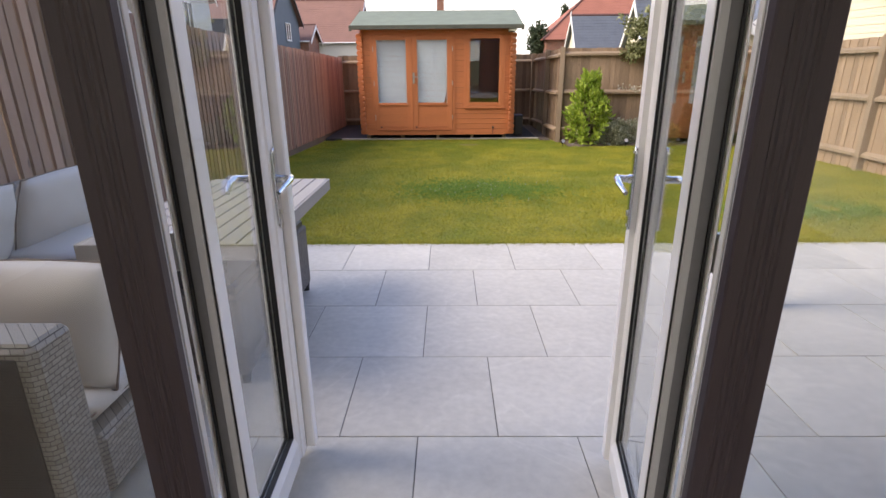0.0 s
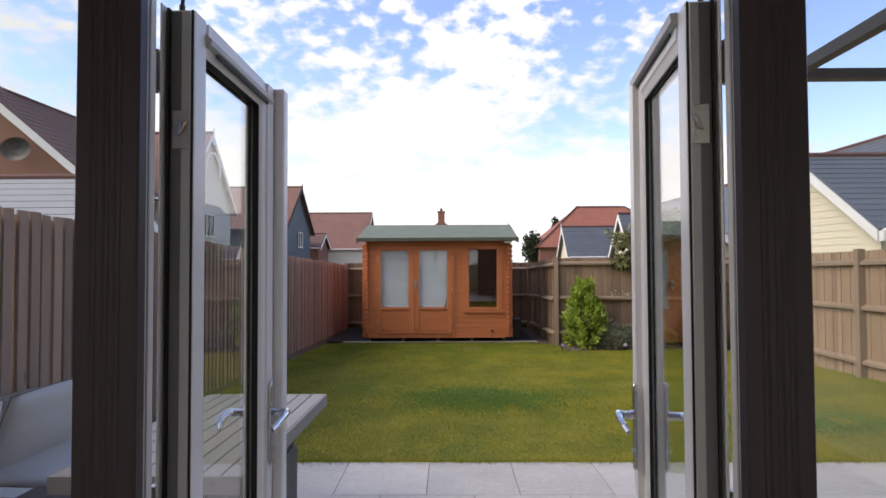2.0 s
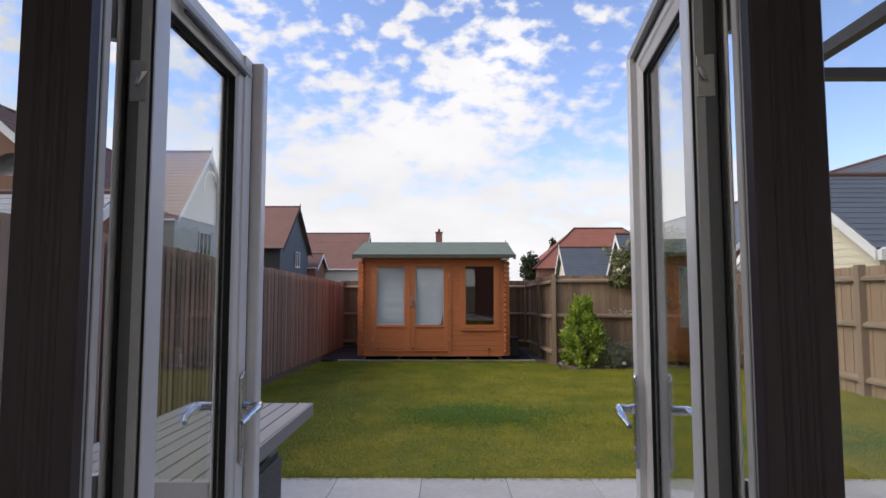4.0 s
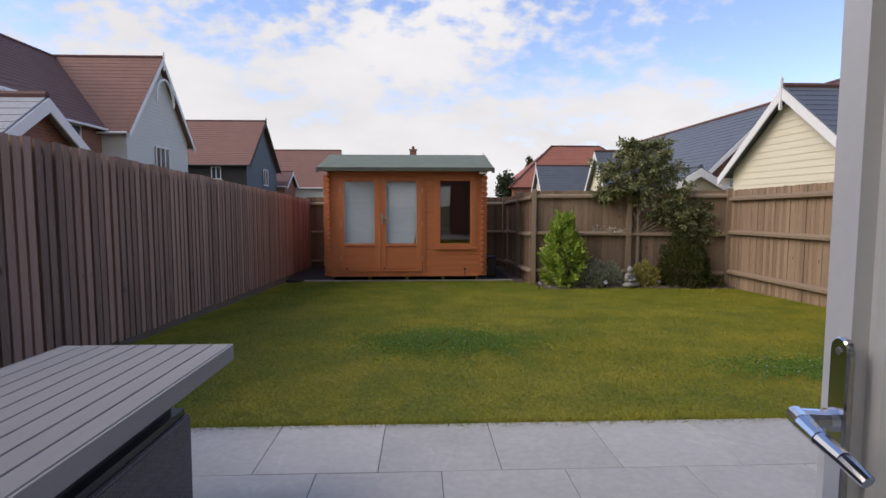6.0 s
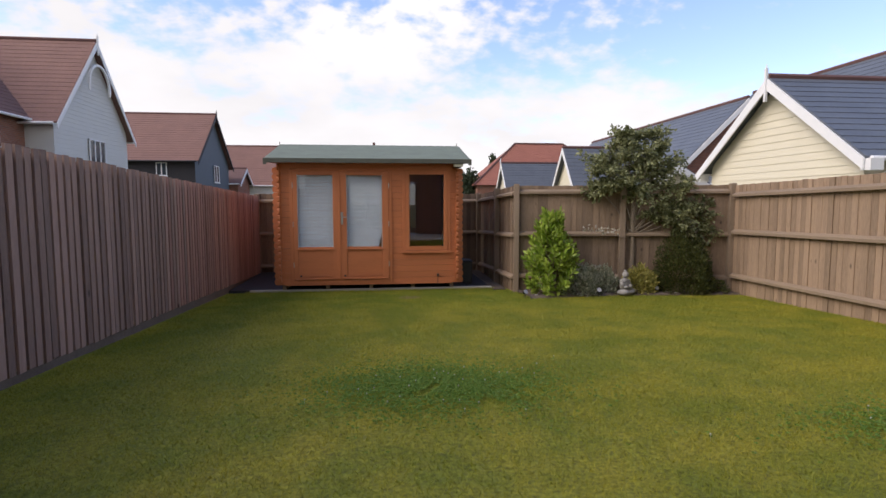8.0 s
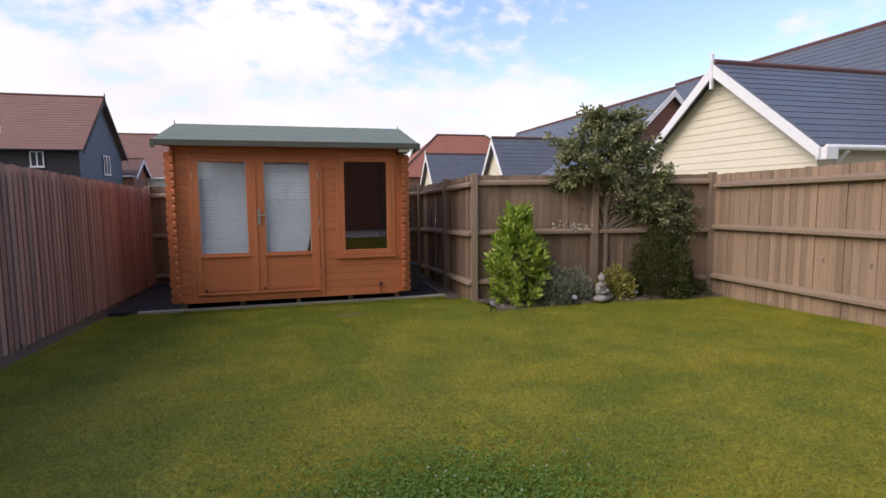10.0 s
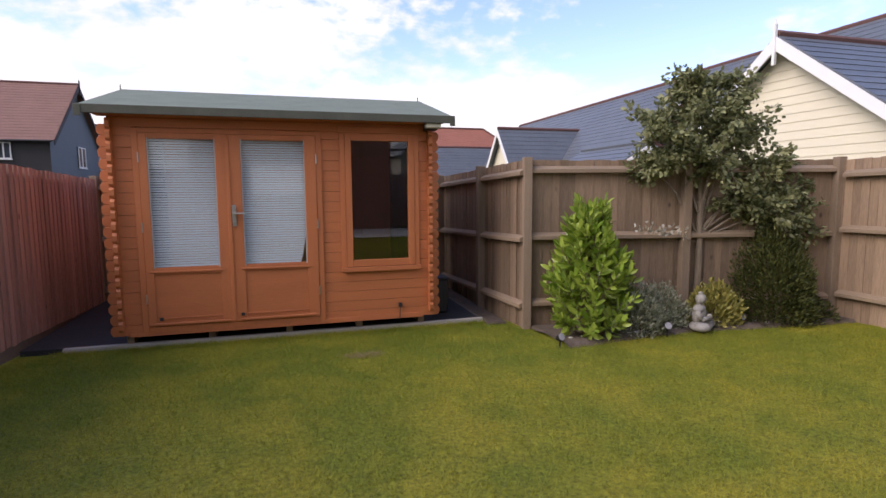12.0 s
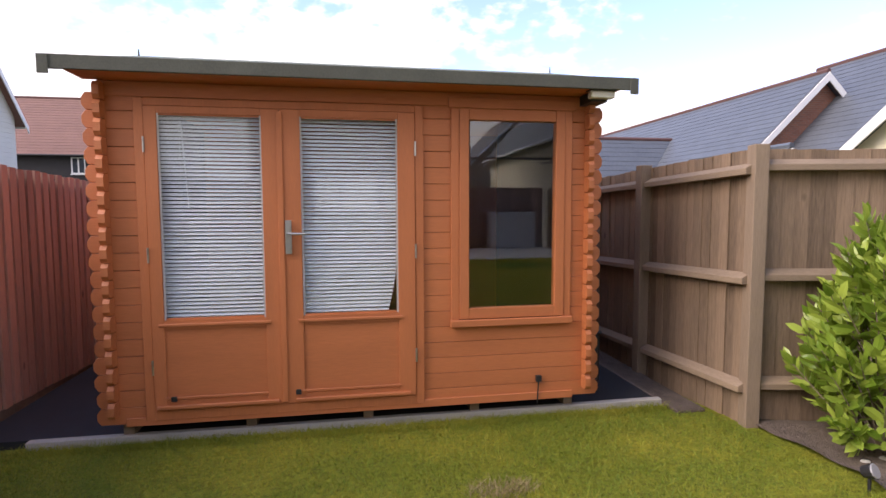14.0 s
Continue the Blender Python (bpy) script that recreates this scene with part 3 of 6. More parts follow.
# neighbour to the east: cream gable with slate roof, and the taller roof it grows out of
h = gable_house("cream weatherboarded house with a blue-black slate roof", 11.65, 17.9, 13.5, 19.2, 2.70, 4.88, "x", CREAM, SLATE, over=0.33, clad_m=CREAM_B, clad_side="W")
e_ = 2.70 + RISE * 16.35 + 0.8
bm = bmesh.new()
rod(bm, (-2.75, -3.23, e_ - 0.30), (-2.75, -2.93, e_ - 0.62), 0.04)
rod(bm, (-2.75, -2.93, e_ - 0.60), (-2.75, -2.93, 0), 0.04)
part("downpipe", bm, TRIM, h, "white rainwater downpipe")
for s_ in (-1, 1):
    boxes("box_end", [(-3.44, -3.12, s_ * 3.18 - 0.13, s_ * 3.18 + 0.13, e_ - 0.48, e_ - 0.22)], TRIM, h)
h = gable_house("tall slate-roofed main house behind the cream gable", 15.4, 24.6, 11.5, 28.5, 2.65, 7.2, "y", CREAM, SLATE, over=0.3, finial=False)
# low block by the cream gable
h = gable_house("low slate-roofed outbuilding beside the cream gable", 9.6, 12.6, 20.6, 24.0, 2.05, 2.95, "y", CREAM, SLATE, over=0.25, finial=False, category="outbuilding", ridge_m=SLATE)
# big slate house further off
h = gable_house("large house with a broad grey slate roof and white barge boards", 13.2, 22.0, 26.2, 44.0, 2.3, 6.62, "y", BRICK, SLATE, over=0.35, finial=False)
# cream gable with slate roof running into the large one
h = gable_house("small cream gabled house with a grey slate roof", 11.5, 17.5, 31.0, 34.8, 2.6, 4.95, "x", CREAM, SLATE, over=0.3, clad_m=CREAM_B, clad_side="W", finial=False)
h = gable_house("far cream gabled house with a grey slate roof", 10.6, 16.0, 43.2, 47.0, 3.0, 5.2, "x", CREAM, SLATE, over=0.3, finial=True)
h = gable_house("far house with a grey gabled roof", 22.5, 30.0, 47.0, 52.0, 5.5, 8.4, "y", CREAM, SLATE, over=0.3, finial=False)


def hip_house(label, x0, x1, y0, y1, eave, peak, roof_m, wall_m, hip=3.0):
    eave, peak = eave + RISE * (y0 + y1) / 2, peak + RISE * (y0 + y1) / 2
    h = thing("house", label, "house", ((x0 + x1) / 2, (y0 + y1) / 2, -0.8))
    a, b, e, p = (x1 - x0) / 2, (y1 - y0) / 2, eave + 0.8, peak + 0.8
    bm = bmesh.new()
    box(bm, -a, a, -b, b, 0, e)
    part("wall", bm, wall_m, h)
    o = 0.4
    for e0, e1, r0, r1 in (((-a - o, -b - o, e), (a + o, -b - o, e), (-a + hip, 0, p), (a - hip, 0, p)),
                           ((-a - o, b + o, e), (a + o, b + o, e), (-a + hip, 0, p), (a - hip, 0, p)),
                           ((-a - o, -b - o, e), (-a - o, b + o, e), (-a + hip, 0, p), (-a + hip, 0.01, p)),
                           ((a + o, -b - o, e), (a + o, b + o, e), (a - hip, 0, p), (a - hip, 0.01, p))):
        bm = bmesh.new()
        courses(bm, e0, e1, r0, r1)
        part("roof", bm, roof_m, h)
    for p0, p1 in (((-a + hip, 0, p), (a - hip, 0, p)), ((-a - o, -b - o, e), (-a + hip, 0, p)), ((a + o, -b - o, e), (a - hip, 0, p))):
        bm = bmesh.new()
        rod(bm, Vector(p0) + Vector((0, 0, 0.05)), Vector(p1) + Vector((0, 0, 0.05)), 0.1, n=6)
        part("ridge_tiles", bm, RIDGE, h)
    return h


hip_house("house with a hipped red-tiled roof", 10.5, 26.0, 57.0, 66.0, 4.2, 8.9, TILE_R, BRICK, 5.0)
h = hip_house("far house with a dark hipped roof and a brick chimney", -3.6, 3.6, 55.0, 62.0, 3.8, 6.9, TILE_D, BRICK, 3.4)
bm = bmesh.new()
box(bm, -0.35, 0.35, -0.35, 0.35, 6.1, 7.83)
box(bm, -0.42, 0.42, -0.42, 0.42, 7.83, 7.95)
ch = part("chimney", bm, BRICK, h)
bm = bmesh.new()
rod(bm, (0, 0, 7.95), (0, 0, 8.28), 0.14, 0.12)
part("chimney_pot", bm, RIDGE, ch)
# west side
h = gable_house("far house with a plain brown tiled roof", -19.0, -8.3, 57.0, 66.0, 4.3, 8.3, "x", WHITE_B, TILE, over=0.3, finial=False)
h = gable_house("dark grey weatherboarded house with a brown tiled roof", -22.5, -12.7, 43.4, 52.0, 5.4, 9.1, "x", BLACK_B, TILE, over=0.35, clad_m=GREY_B, clad_side="E", barge_m=BLACK_B)
house_window(h, 4.94, 0.6, 4.25, 1.3, 1.35, "E")
house_window(h, 2.6, -4.31, 4.55, 0.75, 0.95, "S", 2)
h = gable_house("red brick rear wing with a brown tiled roof", -17.0, -12.0, 52.3, 56.5, 4.1, 5.4, "x", BRICK, TILE_D, over=0.3, finial=False)
h = gable_house("off-white weatherboarded gable house with a brown tiled roof", -19.5, -13.25, 27.45, 34.15, 5.55, 9.55, "x", WHITE_B, TILE, over=0.33, clad_m=WHITE_B, clad_side="E")
house_window(h, 3.155, 0.1, 4.05, 1.5, 1.3, "E", 3)
# arched white brace under the peak of the gable
pk = 9.55 + RISE * 30.8 + 0.8
for s_ in (-1, 1):
    bm = bmesh.new()
    arc = [(s_ * 0.95 * math.cos(radians(a)), pk - 2.15 + 1.05 * math.sin(radians(a))) for a in range(0, 91, 15)]
    for (ya, za), (yb, zb) in zip(arc[:-1], arc[1:]):
        rod(bm, (3.50, ya, za), (3.50, yb, zb), 0.07, 0.07, 4)
    rod(bm, (3.50, s_ * 0.95, pk - 2.15), (3.50, s_ * 0.95, pk - 2.45), 0.08, 0.04, 6)
    part("gable_brace", bm, TRIM, h, "arched white timber brace")
h = gable_house("red brick main house with a dull brown tiled roof", -22.6, -14.4, 16.6, 34.0, 5.57, 9.40, "y", BRICK, TILE_D, over=0.4, finial=False)
house_window(h, 4.11, -0.5, 4.42, 2.0, 1.25, "E", 3)
# pale slate garage roof just over the fence, and the brick gable beside it
h = gable_house("garage with a pale worn slate roof and white barge boards", -12.0, -7.65, 11.75, 14.65, 2.74, 3.77, "x", BRICK, SLATE_P, over=0.3, category="garage", finial=False)
h = gable_house("red brick gable house with a brown roof and a satellite dish", -21.5, -10.13, 15.4, 16.2, 4.61, 9.43, "y", BRICK, TILE_D, over=0.17, finial=False)
bm = bmesh.new()
DXO, DYO, DZO = 4.28, -0.75, 5.54
for r0, r1, d0, d1 in ((0.03, 0.27, 0.0, 0.04), (0.27, 0.45, 0.04, 0.12)):
    n = 18
    ra = [bm.verts.new((DXO + r0 * math.cos(6.2832 * i / n), DYO - d0, DZO + r0 * 0.75 * math.sin(6.2832 * i / n))) for i in range(n)]
    rb = [bm.verts.new((DXO + r1 * math.cos(6.2832 * i / n), DYO - d1, DZO + r1 * 0.75 * math.sin(6.2832 * i / n))) for i in range(n)]
    for i in range(n):
        bm.faces.new((ra[i], ra[(i + 1) % n], rb[(i + 1) % n], rb[i]))
rod(bm, (DXO, -0.45, DZO - 0.1), (DXO, DYO, DZO), 0.03)
part("satellite_dish", bm, BLACKP, h, "dark round satellite dish")


# ---- fences ----
def fence(label, p, q, top, bottom, posts, face, board_m, rails=True, board=0.1, thick=0.018, gravel=0.0, drop=0.0, post_top=0.0, first=True, side=False):
    """Close-boarded fence from p to q. face: +1 if the rails show on the left side of the way from p to q."""
    p, q = Vector((*p, 0)), Vector((*q, 0))
    d = (q - p)
    ln = d.length
    ang = math.atan2(d.y, d.x)
    f = thing("fence", label, "fence", (p.x, p.y, bottom), math.degrees(ang))
    n = int(round(ln / board))
    w = ln / n
    fall = -drop / ln
    h = top - bottom
    if gravel:
        # boards with narrow open joints, and a second layer behind the joints
        for nm, x0, x1, y0, y1, k in (("board", 0.011, w - 0.012, 0.006, 0.028, 0.0), ("back_board", w * 0.55, w * 1.45, -0.050, -0.034, 0.03)):
            kinds = []
            for m_ in (board_m, FENCE_RED):
                bm = bmesh.new()
                prism(bm, [(x0, y0, gravel + 0.01), (x1, y0, gravel + 0.01), (x1, y1, gravel + 0.01), (x0 + 0.004, y1 - 0.004, gravel + 0.01)], (0, 0, h - gravel - 0.01 - k))
                kinds.append(mesh_of(nm, bm, m_))
            for i in range(n):
                far = ln > 6 and i * w < 5.2 + random.uniform(-0.7, 0.7)
                shared(nm, kinds[1 if far else 0], f, (i * w, random.uniform(-0.006, 0.007) if k == 0 else 0.0, fall * i * w + random.uniform(-0.008, 0.008)), radians(random.uniform(-0.8, 0.8)) if k == 0 else 0.0)
    else:
        bm = bmesh.new()
        # feather-edged board: thin on one side
        prism(bm, [(0, 0, 0.01), (w * 1.12, -face * 0.006, 0.01), (w * 1.12, -face * thick * 1.35, 0.01), (0, -face * 0.010, 0.01)], (0, 0, h - 0.01))
        me = mesh_of("board", bm, board_m)
        for i in range(n):
            shared("board", me, f, (i * w, random.uniform(-0.006, 0.006), fall * i * w + random.uniform(-0.006, 0.006)), radians(random.uniform(-0.5, 0.5)))
    if gravel:
        bm = bmesh.new()
        prism(bm, [(0, -0.03, 0), (ln, -0.03, fall * ln), (ln, -0.03, fall * ln + gravel), (0, -0.03, gravel)], (0, 0.04, 0))
        part("gravel_board", bm, GRAVEL_B, f, "grey gravel board along the foot")
    if rails:
        for rz in (0.29, 1.07, 1.84 - (0.12 if side else 0)):
            for a, b in zip(posts[:-1], posts[1:]):
                bm = bmesh.new()
                y0, y1 = face * 0.004, face * 0.075
                s0 = a + 0.05 if first or a > 0 else a - 0.045     # where a fence starts at another one's post, the rail reaches that post
                prism(bm, [(s0, y0, rz + fall * s0), (s0, y1, rz + fall * s0), (s0, y1, rz + 0.045 + fall * s0), (s0, y0, rz + 0.085 + fall * s0)], (b - 0.05 - s0, 0, fall * (b - 0.05 - s0)))
                part("rail", bm, RAIL, f, bevel=0.004)
        for a in posts[0 if first else 1:(-1 if side else None)]:
            bm = bmesh.new()
            box(bm, a - 0.05, a + 0.05, min(face * -0.01, face * 0.10), max(face * -0.01, face * 0.10), fall * a - 0.12, fall * a + h + post_top)
            part("post", bm, POST, f, bevel=0.005)
    return f


fence("weathered dark brown close-boarded fence with uneven upright boards", (-2.19, 15.5), (-2.19, -0.2), 1.39, -0.57, [], -1, FENCE_DARK, rails=False, board=0.112, gravel=0.13, drop=-0.545)
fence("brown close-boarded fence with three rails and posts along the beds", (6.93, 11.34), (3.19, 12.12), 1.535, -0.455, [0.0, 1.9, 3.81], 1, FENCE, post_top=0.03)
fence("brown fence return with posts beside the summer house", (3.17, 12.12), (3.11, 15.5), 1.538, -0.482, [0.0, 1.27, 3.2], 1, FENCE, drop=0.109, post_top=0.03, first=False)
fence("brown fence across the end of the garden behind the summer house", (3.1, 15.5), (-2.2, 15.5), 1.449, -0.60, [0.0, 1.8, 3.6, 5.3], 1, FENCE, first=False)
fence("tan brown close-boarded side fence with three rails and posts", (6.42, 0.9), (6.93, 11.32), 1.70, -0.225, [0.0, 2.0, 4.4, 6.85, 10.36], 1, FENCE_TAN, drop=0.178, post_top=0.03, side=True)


# ---- the house that the walk starts in ----
def wall_block(name, label, spec, material):
    bm = bmesh.new()
    for s_ in spec:
        box(bm, *s_)
    return tagged(new(name, mesh_of(name, bm, material)), label, "wall", kind="structure")


wall_block("wall_north", "red brick house wall with the garden door opening", [(-2.25, -0.62, 0.78, 0.96, -0.8, 5.0), (2.16, 3.9, 0.78, 0.96, -0.8, 5.0), (-0.62, 2.16, 0.78, 0.96, 2.08, 5.0)], BRICK)
wall_block("wall_west", "painted side wall of the room", [(-2.25, -2.07, -2.6, 0.78, -0.3, 5.0)], PLASTER)
wall_block("wall_east", "painted side wall of the room", [(3.72, 3.9, -2.6, 0.78, -0.3, 5.0)], PLASTER)
# unseen wall; its opening is invented, to brighten door frame and leaf edges from indoors
wall_block("wall_south", "unseen back wall of the room with a wide opening added for fill daylight", [(-2.25, -1.9, -2.78, -2.6, -0.3, 5.0), (3.55, 3.9, -2.78, -2.6, -0.3, 5.0), (-1.9, 3.55, -2.78, -2.6, 2.3, 5.0), (-1.9, 3.55, -2.78, -2.6, -0.3, 0.1)], PLASTER)
bm = bmesh.new()
box(bm, -2.07, 3.72, -2.6, 0.78, 2.4, 2.6)
tagged(new("ceiling", mesh_of("ceiling", bm, PLASTER)), "plain painted ceiling of the room", "ceiling", kind="structure")
bm = bmesh.new()
box(bm, -2.07, 3.72, -2.6, 0.78, -0.2, 0.0)
box(bm, -0.62, 2.16, 0.7802, 0.99, -0.2, -0.036)
tagged(new("floor", mesh_of("floor", bm, FLOORING)), "pale floorboards inside the garden door", "floor", kind="structure")
h = thing("house_roof", "blue-black slate roof over the house of the walk", "roof", (0.8, -1.7, 5.0), kind="structure")
for s in (-1, 1):
    bm = bmesh.new()
    courses(bm, (-3.4, s * 3.1, -0.1), (3.4, s * 3.1, -0.1), (-3.4, 0, 3.0), (3.4, 0, 3.0))
    part("roof", bm, SLATE, h)
for s in (-1, 1):
    bm = bmesh.new()
    prism(bm, [(s * 3.1, -2.7, 0), (s * 3.1, 2.7, 0), (s * 3.1, 0, 2.7)], (-s * 0.15, 0, 0))
    part("gable", bm, CREAM, h)
# what the summer house's window mirrors: the houses, fence and storage box on this side
h = gable_house("stone-coloured gable house with a slate roof across the street", 9.4, 17.4, -32.0, -24.0, 4.0, 7.9, "y", DULL_STONE, SLATE, over=0.3, finial=False, barge_m=TRIM)
house_window(h, -0.9, 4.01, 4.3, 1.3, 1.3, "N")
h = gable_house("cream rendered house with white gutters next door", 7.2, 11.5, -9.0, -0.5, 3.6, 6.0, "y", CREAM, SLATE, over=0.3, finial=False, barge_m=TRIM)
fence("dark stained fence with upright boards closing the side passage", (6.40, 0.25), (3.93, 0.25), 1.80, -0.1, [], -1, FENCE_DARK, rails=False, board=0.112, gravel=0.1)
sb = thing("storage_box", "pale grey garden storage box against the fence", "storage box", (5.2, 0.75, 0.0))
on_patio(sb)
boxes("body", [(-0.68, 0.68, -0.3, 0.3, 0.0, 0.98)], UPVC_G, sb, bevel=0.015)
boxes("lid", [(-0.70, 0.70, -0.32, 0.32, 0.9805, 1.05)], UPVC_G, sb, bevel=0.015)
boxes("handle", [(-0.08, 0.08, 0.3005, 0.32, 0.78, 0.82)], BLACKP, sb)

frame_ob = thing("door_frame", "dark brown faced door frame with side lights and two mullions", "door frame", (0.79, 0.866, -0.0146), kind="structure")
FX = 0.79
D0 = 0.026          # depth of the dark indoor face


def jamb(x0, x1, side):
    """A mullion: dark fluted face indoors, grey rebate and white nose outdoors. side: the way the opening lies."""
    bm = bmesh.new()
    w = x1 - x0
    pts = [(x0 - FX, 0.004, 0.0), (x0 - FX + 0.004, 0.0, 0.0)]
    for f in (0.30, 0.50, 0.68):       # shallow flutes
        u = x0 - FX + w * f
        pts += [(u - 0.007, 0.0, 0.0), (u - 0.003, 0.0035, 0.0), (u + 0.003, 0.0035, 0.0), (u + 0.007, 0.0, 0.0)]
    pts += [(x1 - FX - 0.004, 0.0, 0.0), (x1 - FX, 0.004, 0.0), (x1 - FX, D0, 0.0), (x0 - FX, D0, 0.0)]
    prism(bm, pts, (0, 0, 2.03))
    j = part("mullion", bm, FOIL, frame_ob, "dark brown fluted mullion")
    e = x1 if side > 0 else x0
    o = x0 if side > 0 else x1

    def strip(name, d0, d1, y0, y1, material, label=""):
        """A strip between d0 and d1 back from the edge beside the opening."""
        boxes(name, [(*sorted((e - side * d0 - FX, e - side * d1 - FX)), y0, y1, 0, 2.03)], material, j, label, bevel=0.0015)
    strip("lining", 0.003, w - 0.003, D0 + 0.0005, D0 + 0.012, UPVC_G)
    strip("seal", 0.006, 0.02, D0 + 0.0125, D0 + 0.019, GASKET)
    strip("rebate", 0.004, w - 0.004, D0 + 0.0195, D0 + 0.038, UPVC, "white rebate of the mullion")
    strip("outer_seal", 0.010, 0.02, D0 + 0.0385, D0 + 0.045, GASKET)
    strip("outer_face", 0.05, w - 0.012, D0 + 0.0455, 0.10, UPVC, "white outer face of the mullion")


jamb(0.077, 0.194, 1)
jamb(1.283, 1.404, -1)
boxes("jamb", [(-0.62 - FX, -0.54 - FX, 0, 0.10, 0, 2.03)], FOIL, frame_ob)
boxes("jamb", [(2.08 - FX, 2.16 - FX, 0, 0.10, 0, 2.03)], FOIL, frame_ob)
boxes("head", [(-0.62 - FX, 2.16 - FX, -0.002, D0, 2.0305, 2.094)], FOIL, frame_ob, bevel=0.004)
boxes("head_outer", [(-0.62 - FX, 2.16 - FX, D0 + 0.0005, 0.10, 2.0305, 2.094)], UPVC, frame_ob, "white outer head of the frame")
boxes("threshold", [(-0.62 - FX, 2.16 - FX, -0.03, 0.10, -0.02, -0.0005)], STEEL, frame_ob, "metal door threshold", bevel=0.004)
for a, b in ((-0.54, 0.08), (1.401, 2.08)):
    g = boxes("pane", [(a - FX, b - FX, 0.055, 0.061, 0.05, 2.02)], GLASS, frame_ob, "clear side light")
    g.visible_shadow = False
    boxes("bottom_rail", [(a - FX, b - FX, 0.03, 0.09, 0.0, 0.05)], UPVC, frame_ob)


def french_leaf(hx, hy, rz, s, master):
    """A glazed door leaf swung outwards; s: the side of the leaf that faces the opening; master: it carries the lapping lip."""
    d = thing("french_door", "white glazed french door leaf standing wide open outwards", "door", (hx, hy, -0.018), rz, "pair of french doors")
    T, Z0, Z1 = 0.056, 0.035, 1.962
    G0, G1, GB, GT = 0.066, (0.421 if master else 0.426), 0.135, 1.893
    E1, UP = (0.497, 0.005) if master else (0.500, 0.015)     # end of the lock stile, and how proud it stands

    def yy(a, b):
        return (min(s * a, s * b), max(s * a, s * b))

    def upright(name, prof, z0, z1, material=UPVC, to=None, label=""):
        bm = bmesh.new()
        prism(bm, [(x, s * y, z0) for x, y in prof], (0, 0, z1 - z0))
        return part(name, bm, material, to or d, label)

    def level(name, prof, x0, x1, material=UPVC, to=None, label=""):
        bm = bmesh.new()
        prism(bm, [(x0, s * y, z) for y, z in prof], (x1 - x0, 0, 0))
        return part(name, bm, material, to or d, label)
    hs = upright("hinge_stile", [(0, 0), (0, T - 0.002), (0.002, T), (0.052, T), (0.056, T - 0.003), (G0, T - 0.010), (G0, 0.008), (0.054, 0)], Z0, Z1)
    ls = upright("lock_stile", [(G1, 0.008), (G1, T - 0.012), (G1 + 0.006, T - 0.006), (G1 + 0.016, T - 0.002), (G1 + 0.024, T - 0.002), (G1 + 0.027, T + UP - 0.001), (E1 - 0.003, T + UP), (E1, T + UP - 0.003), (E1, 0), (G1 + 0.012, 0)], Z0, Z1)
    for nm, za, zb, k in (("top_rail", Z1, GT, -1), ("bottom_rail", Z0, GB, 1)):
        level(nm, [(0, za), (T, za), (T, zb - k * 0.024), (T - 0.004, zb - k * 0.018), (T - 0.011, zb), (0.008, zb), (0, zb - k * 0.012)], G0 - 0.0005, G1 + 0.0005)
    # the hinge edge: a raised track and a dark groove that holds the lock gear, and a thin flange at the back
    boxes("edge_track", [(-0.007, -0.0003, *yy(T - 0.024, T - 0.006), Z0 + 0.004, Z1 - 0.004)], UPVC_G, hs, "grey raised track", bevel=0.0015)
    boxes("edge_gasket", [(-0.003, -0.0003, *yy(T - 0.0055, T - 0.0015), Z0, Z1)], GASKET, hs)
    boxes("edge_groove", [(-0.003, -0.0003, *yy(0.010, T - 0.0245), Z0 + 0.004, Z1 - 0.004)], UPVC_D, hs, "dark grey groove")
    boxes("edge_seal", [(-0.012, -0.0003, *yy(0.0045, 0.0095), Z0, Z1)], GASKET, hs)
    boxes("flange", [(-0.022, 0.05, *yy(-0.004, -0.0003), Z0 - 0.006, Z1 + 0.006)], UPVC, hs, bevel=0.001)
    if master:
        boxes("meeting_seal", [(E1 + 0.0004, E1 + 0.0065, *yy(0.004, T + 0.003), Z0, Z1)], GASKET, d)
        boxes("meeting_lip", [(E1 + 0.007, E1 + 0.05, *yy(T - 0.03, T + 0.033), Z0 - 0.004, Z1 + 0.004)], UPVC, d, "white lip that laps over the other leaf", bevel=0.004)
    # black spacer round the sealed glass, and the thin rubber in front of it
    R = 0.030 if master else 0.022     # how far the glass lies behind the face
    for nm, y0, y1, i in (("spacer", T - R - 0.010, T - R - 0.0035, 0.009), ("glazing_gasket", T - R + 0.0005, T - 0.013, 0.003)):
        bm = bmesh.new()
        for x0, x1, z0, z1 in ((G0 + 0.0002, G0 + i, GB, GT), (G1 - i, G1 - 0.0002, GB, GT), (G0 + i, G1 - i, GB + 0.0002, GB + i), (G0 + i, G1 - i, GT - i, GT - 0.0002)):
            box(bm, x0, x1, *yy(y0, y1), z0, z1)
        part(nm, bm, GASKET, d)
    bm = bmesh.new()
    box(bm, G0 + 0.0005, G1 - 0.0005, *yy(T - R - 0.003, T - R), GB + 0.0005, GT - 0.0005)
    g = part("pane", bm, GLASS, d)
    g.visible_shadow = False
    wb = level("drip_bar", [(T + 0.0005, Z1 - 0.052), (T + 0.012, Z1 - 0.050), (T + 0.014, Z1 - 0.040), (T + 0.0005, Z1 - 0.026)] if master else [(T + 0.0005, Z1 - 0.02), (T + 0.014, Z1 - 0.016), (T + 0.016, Z1 + 0.002), (T + 0.0005, Z1 + 0.004)], 0.05, E1 - 0.02, UPVC_G, d, "grey weather bar along the top")
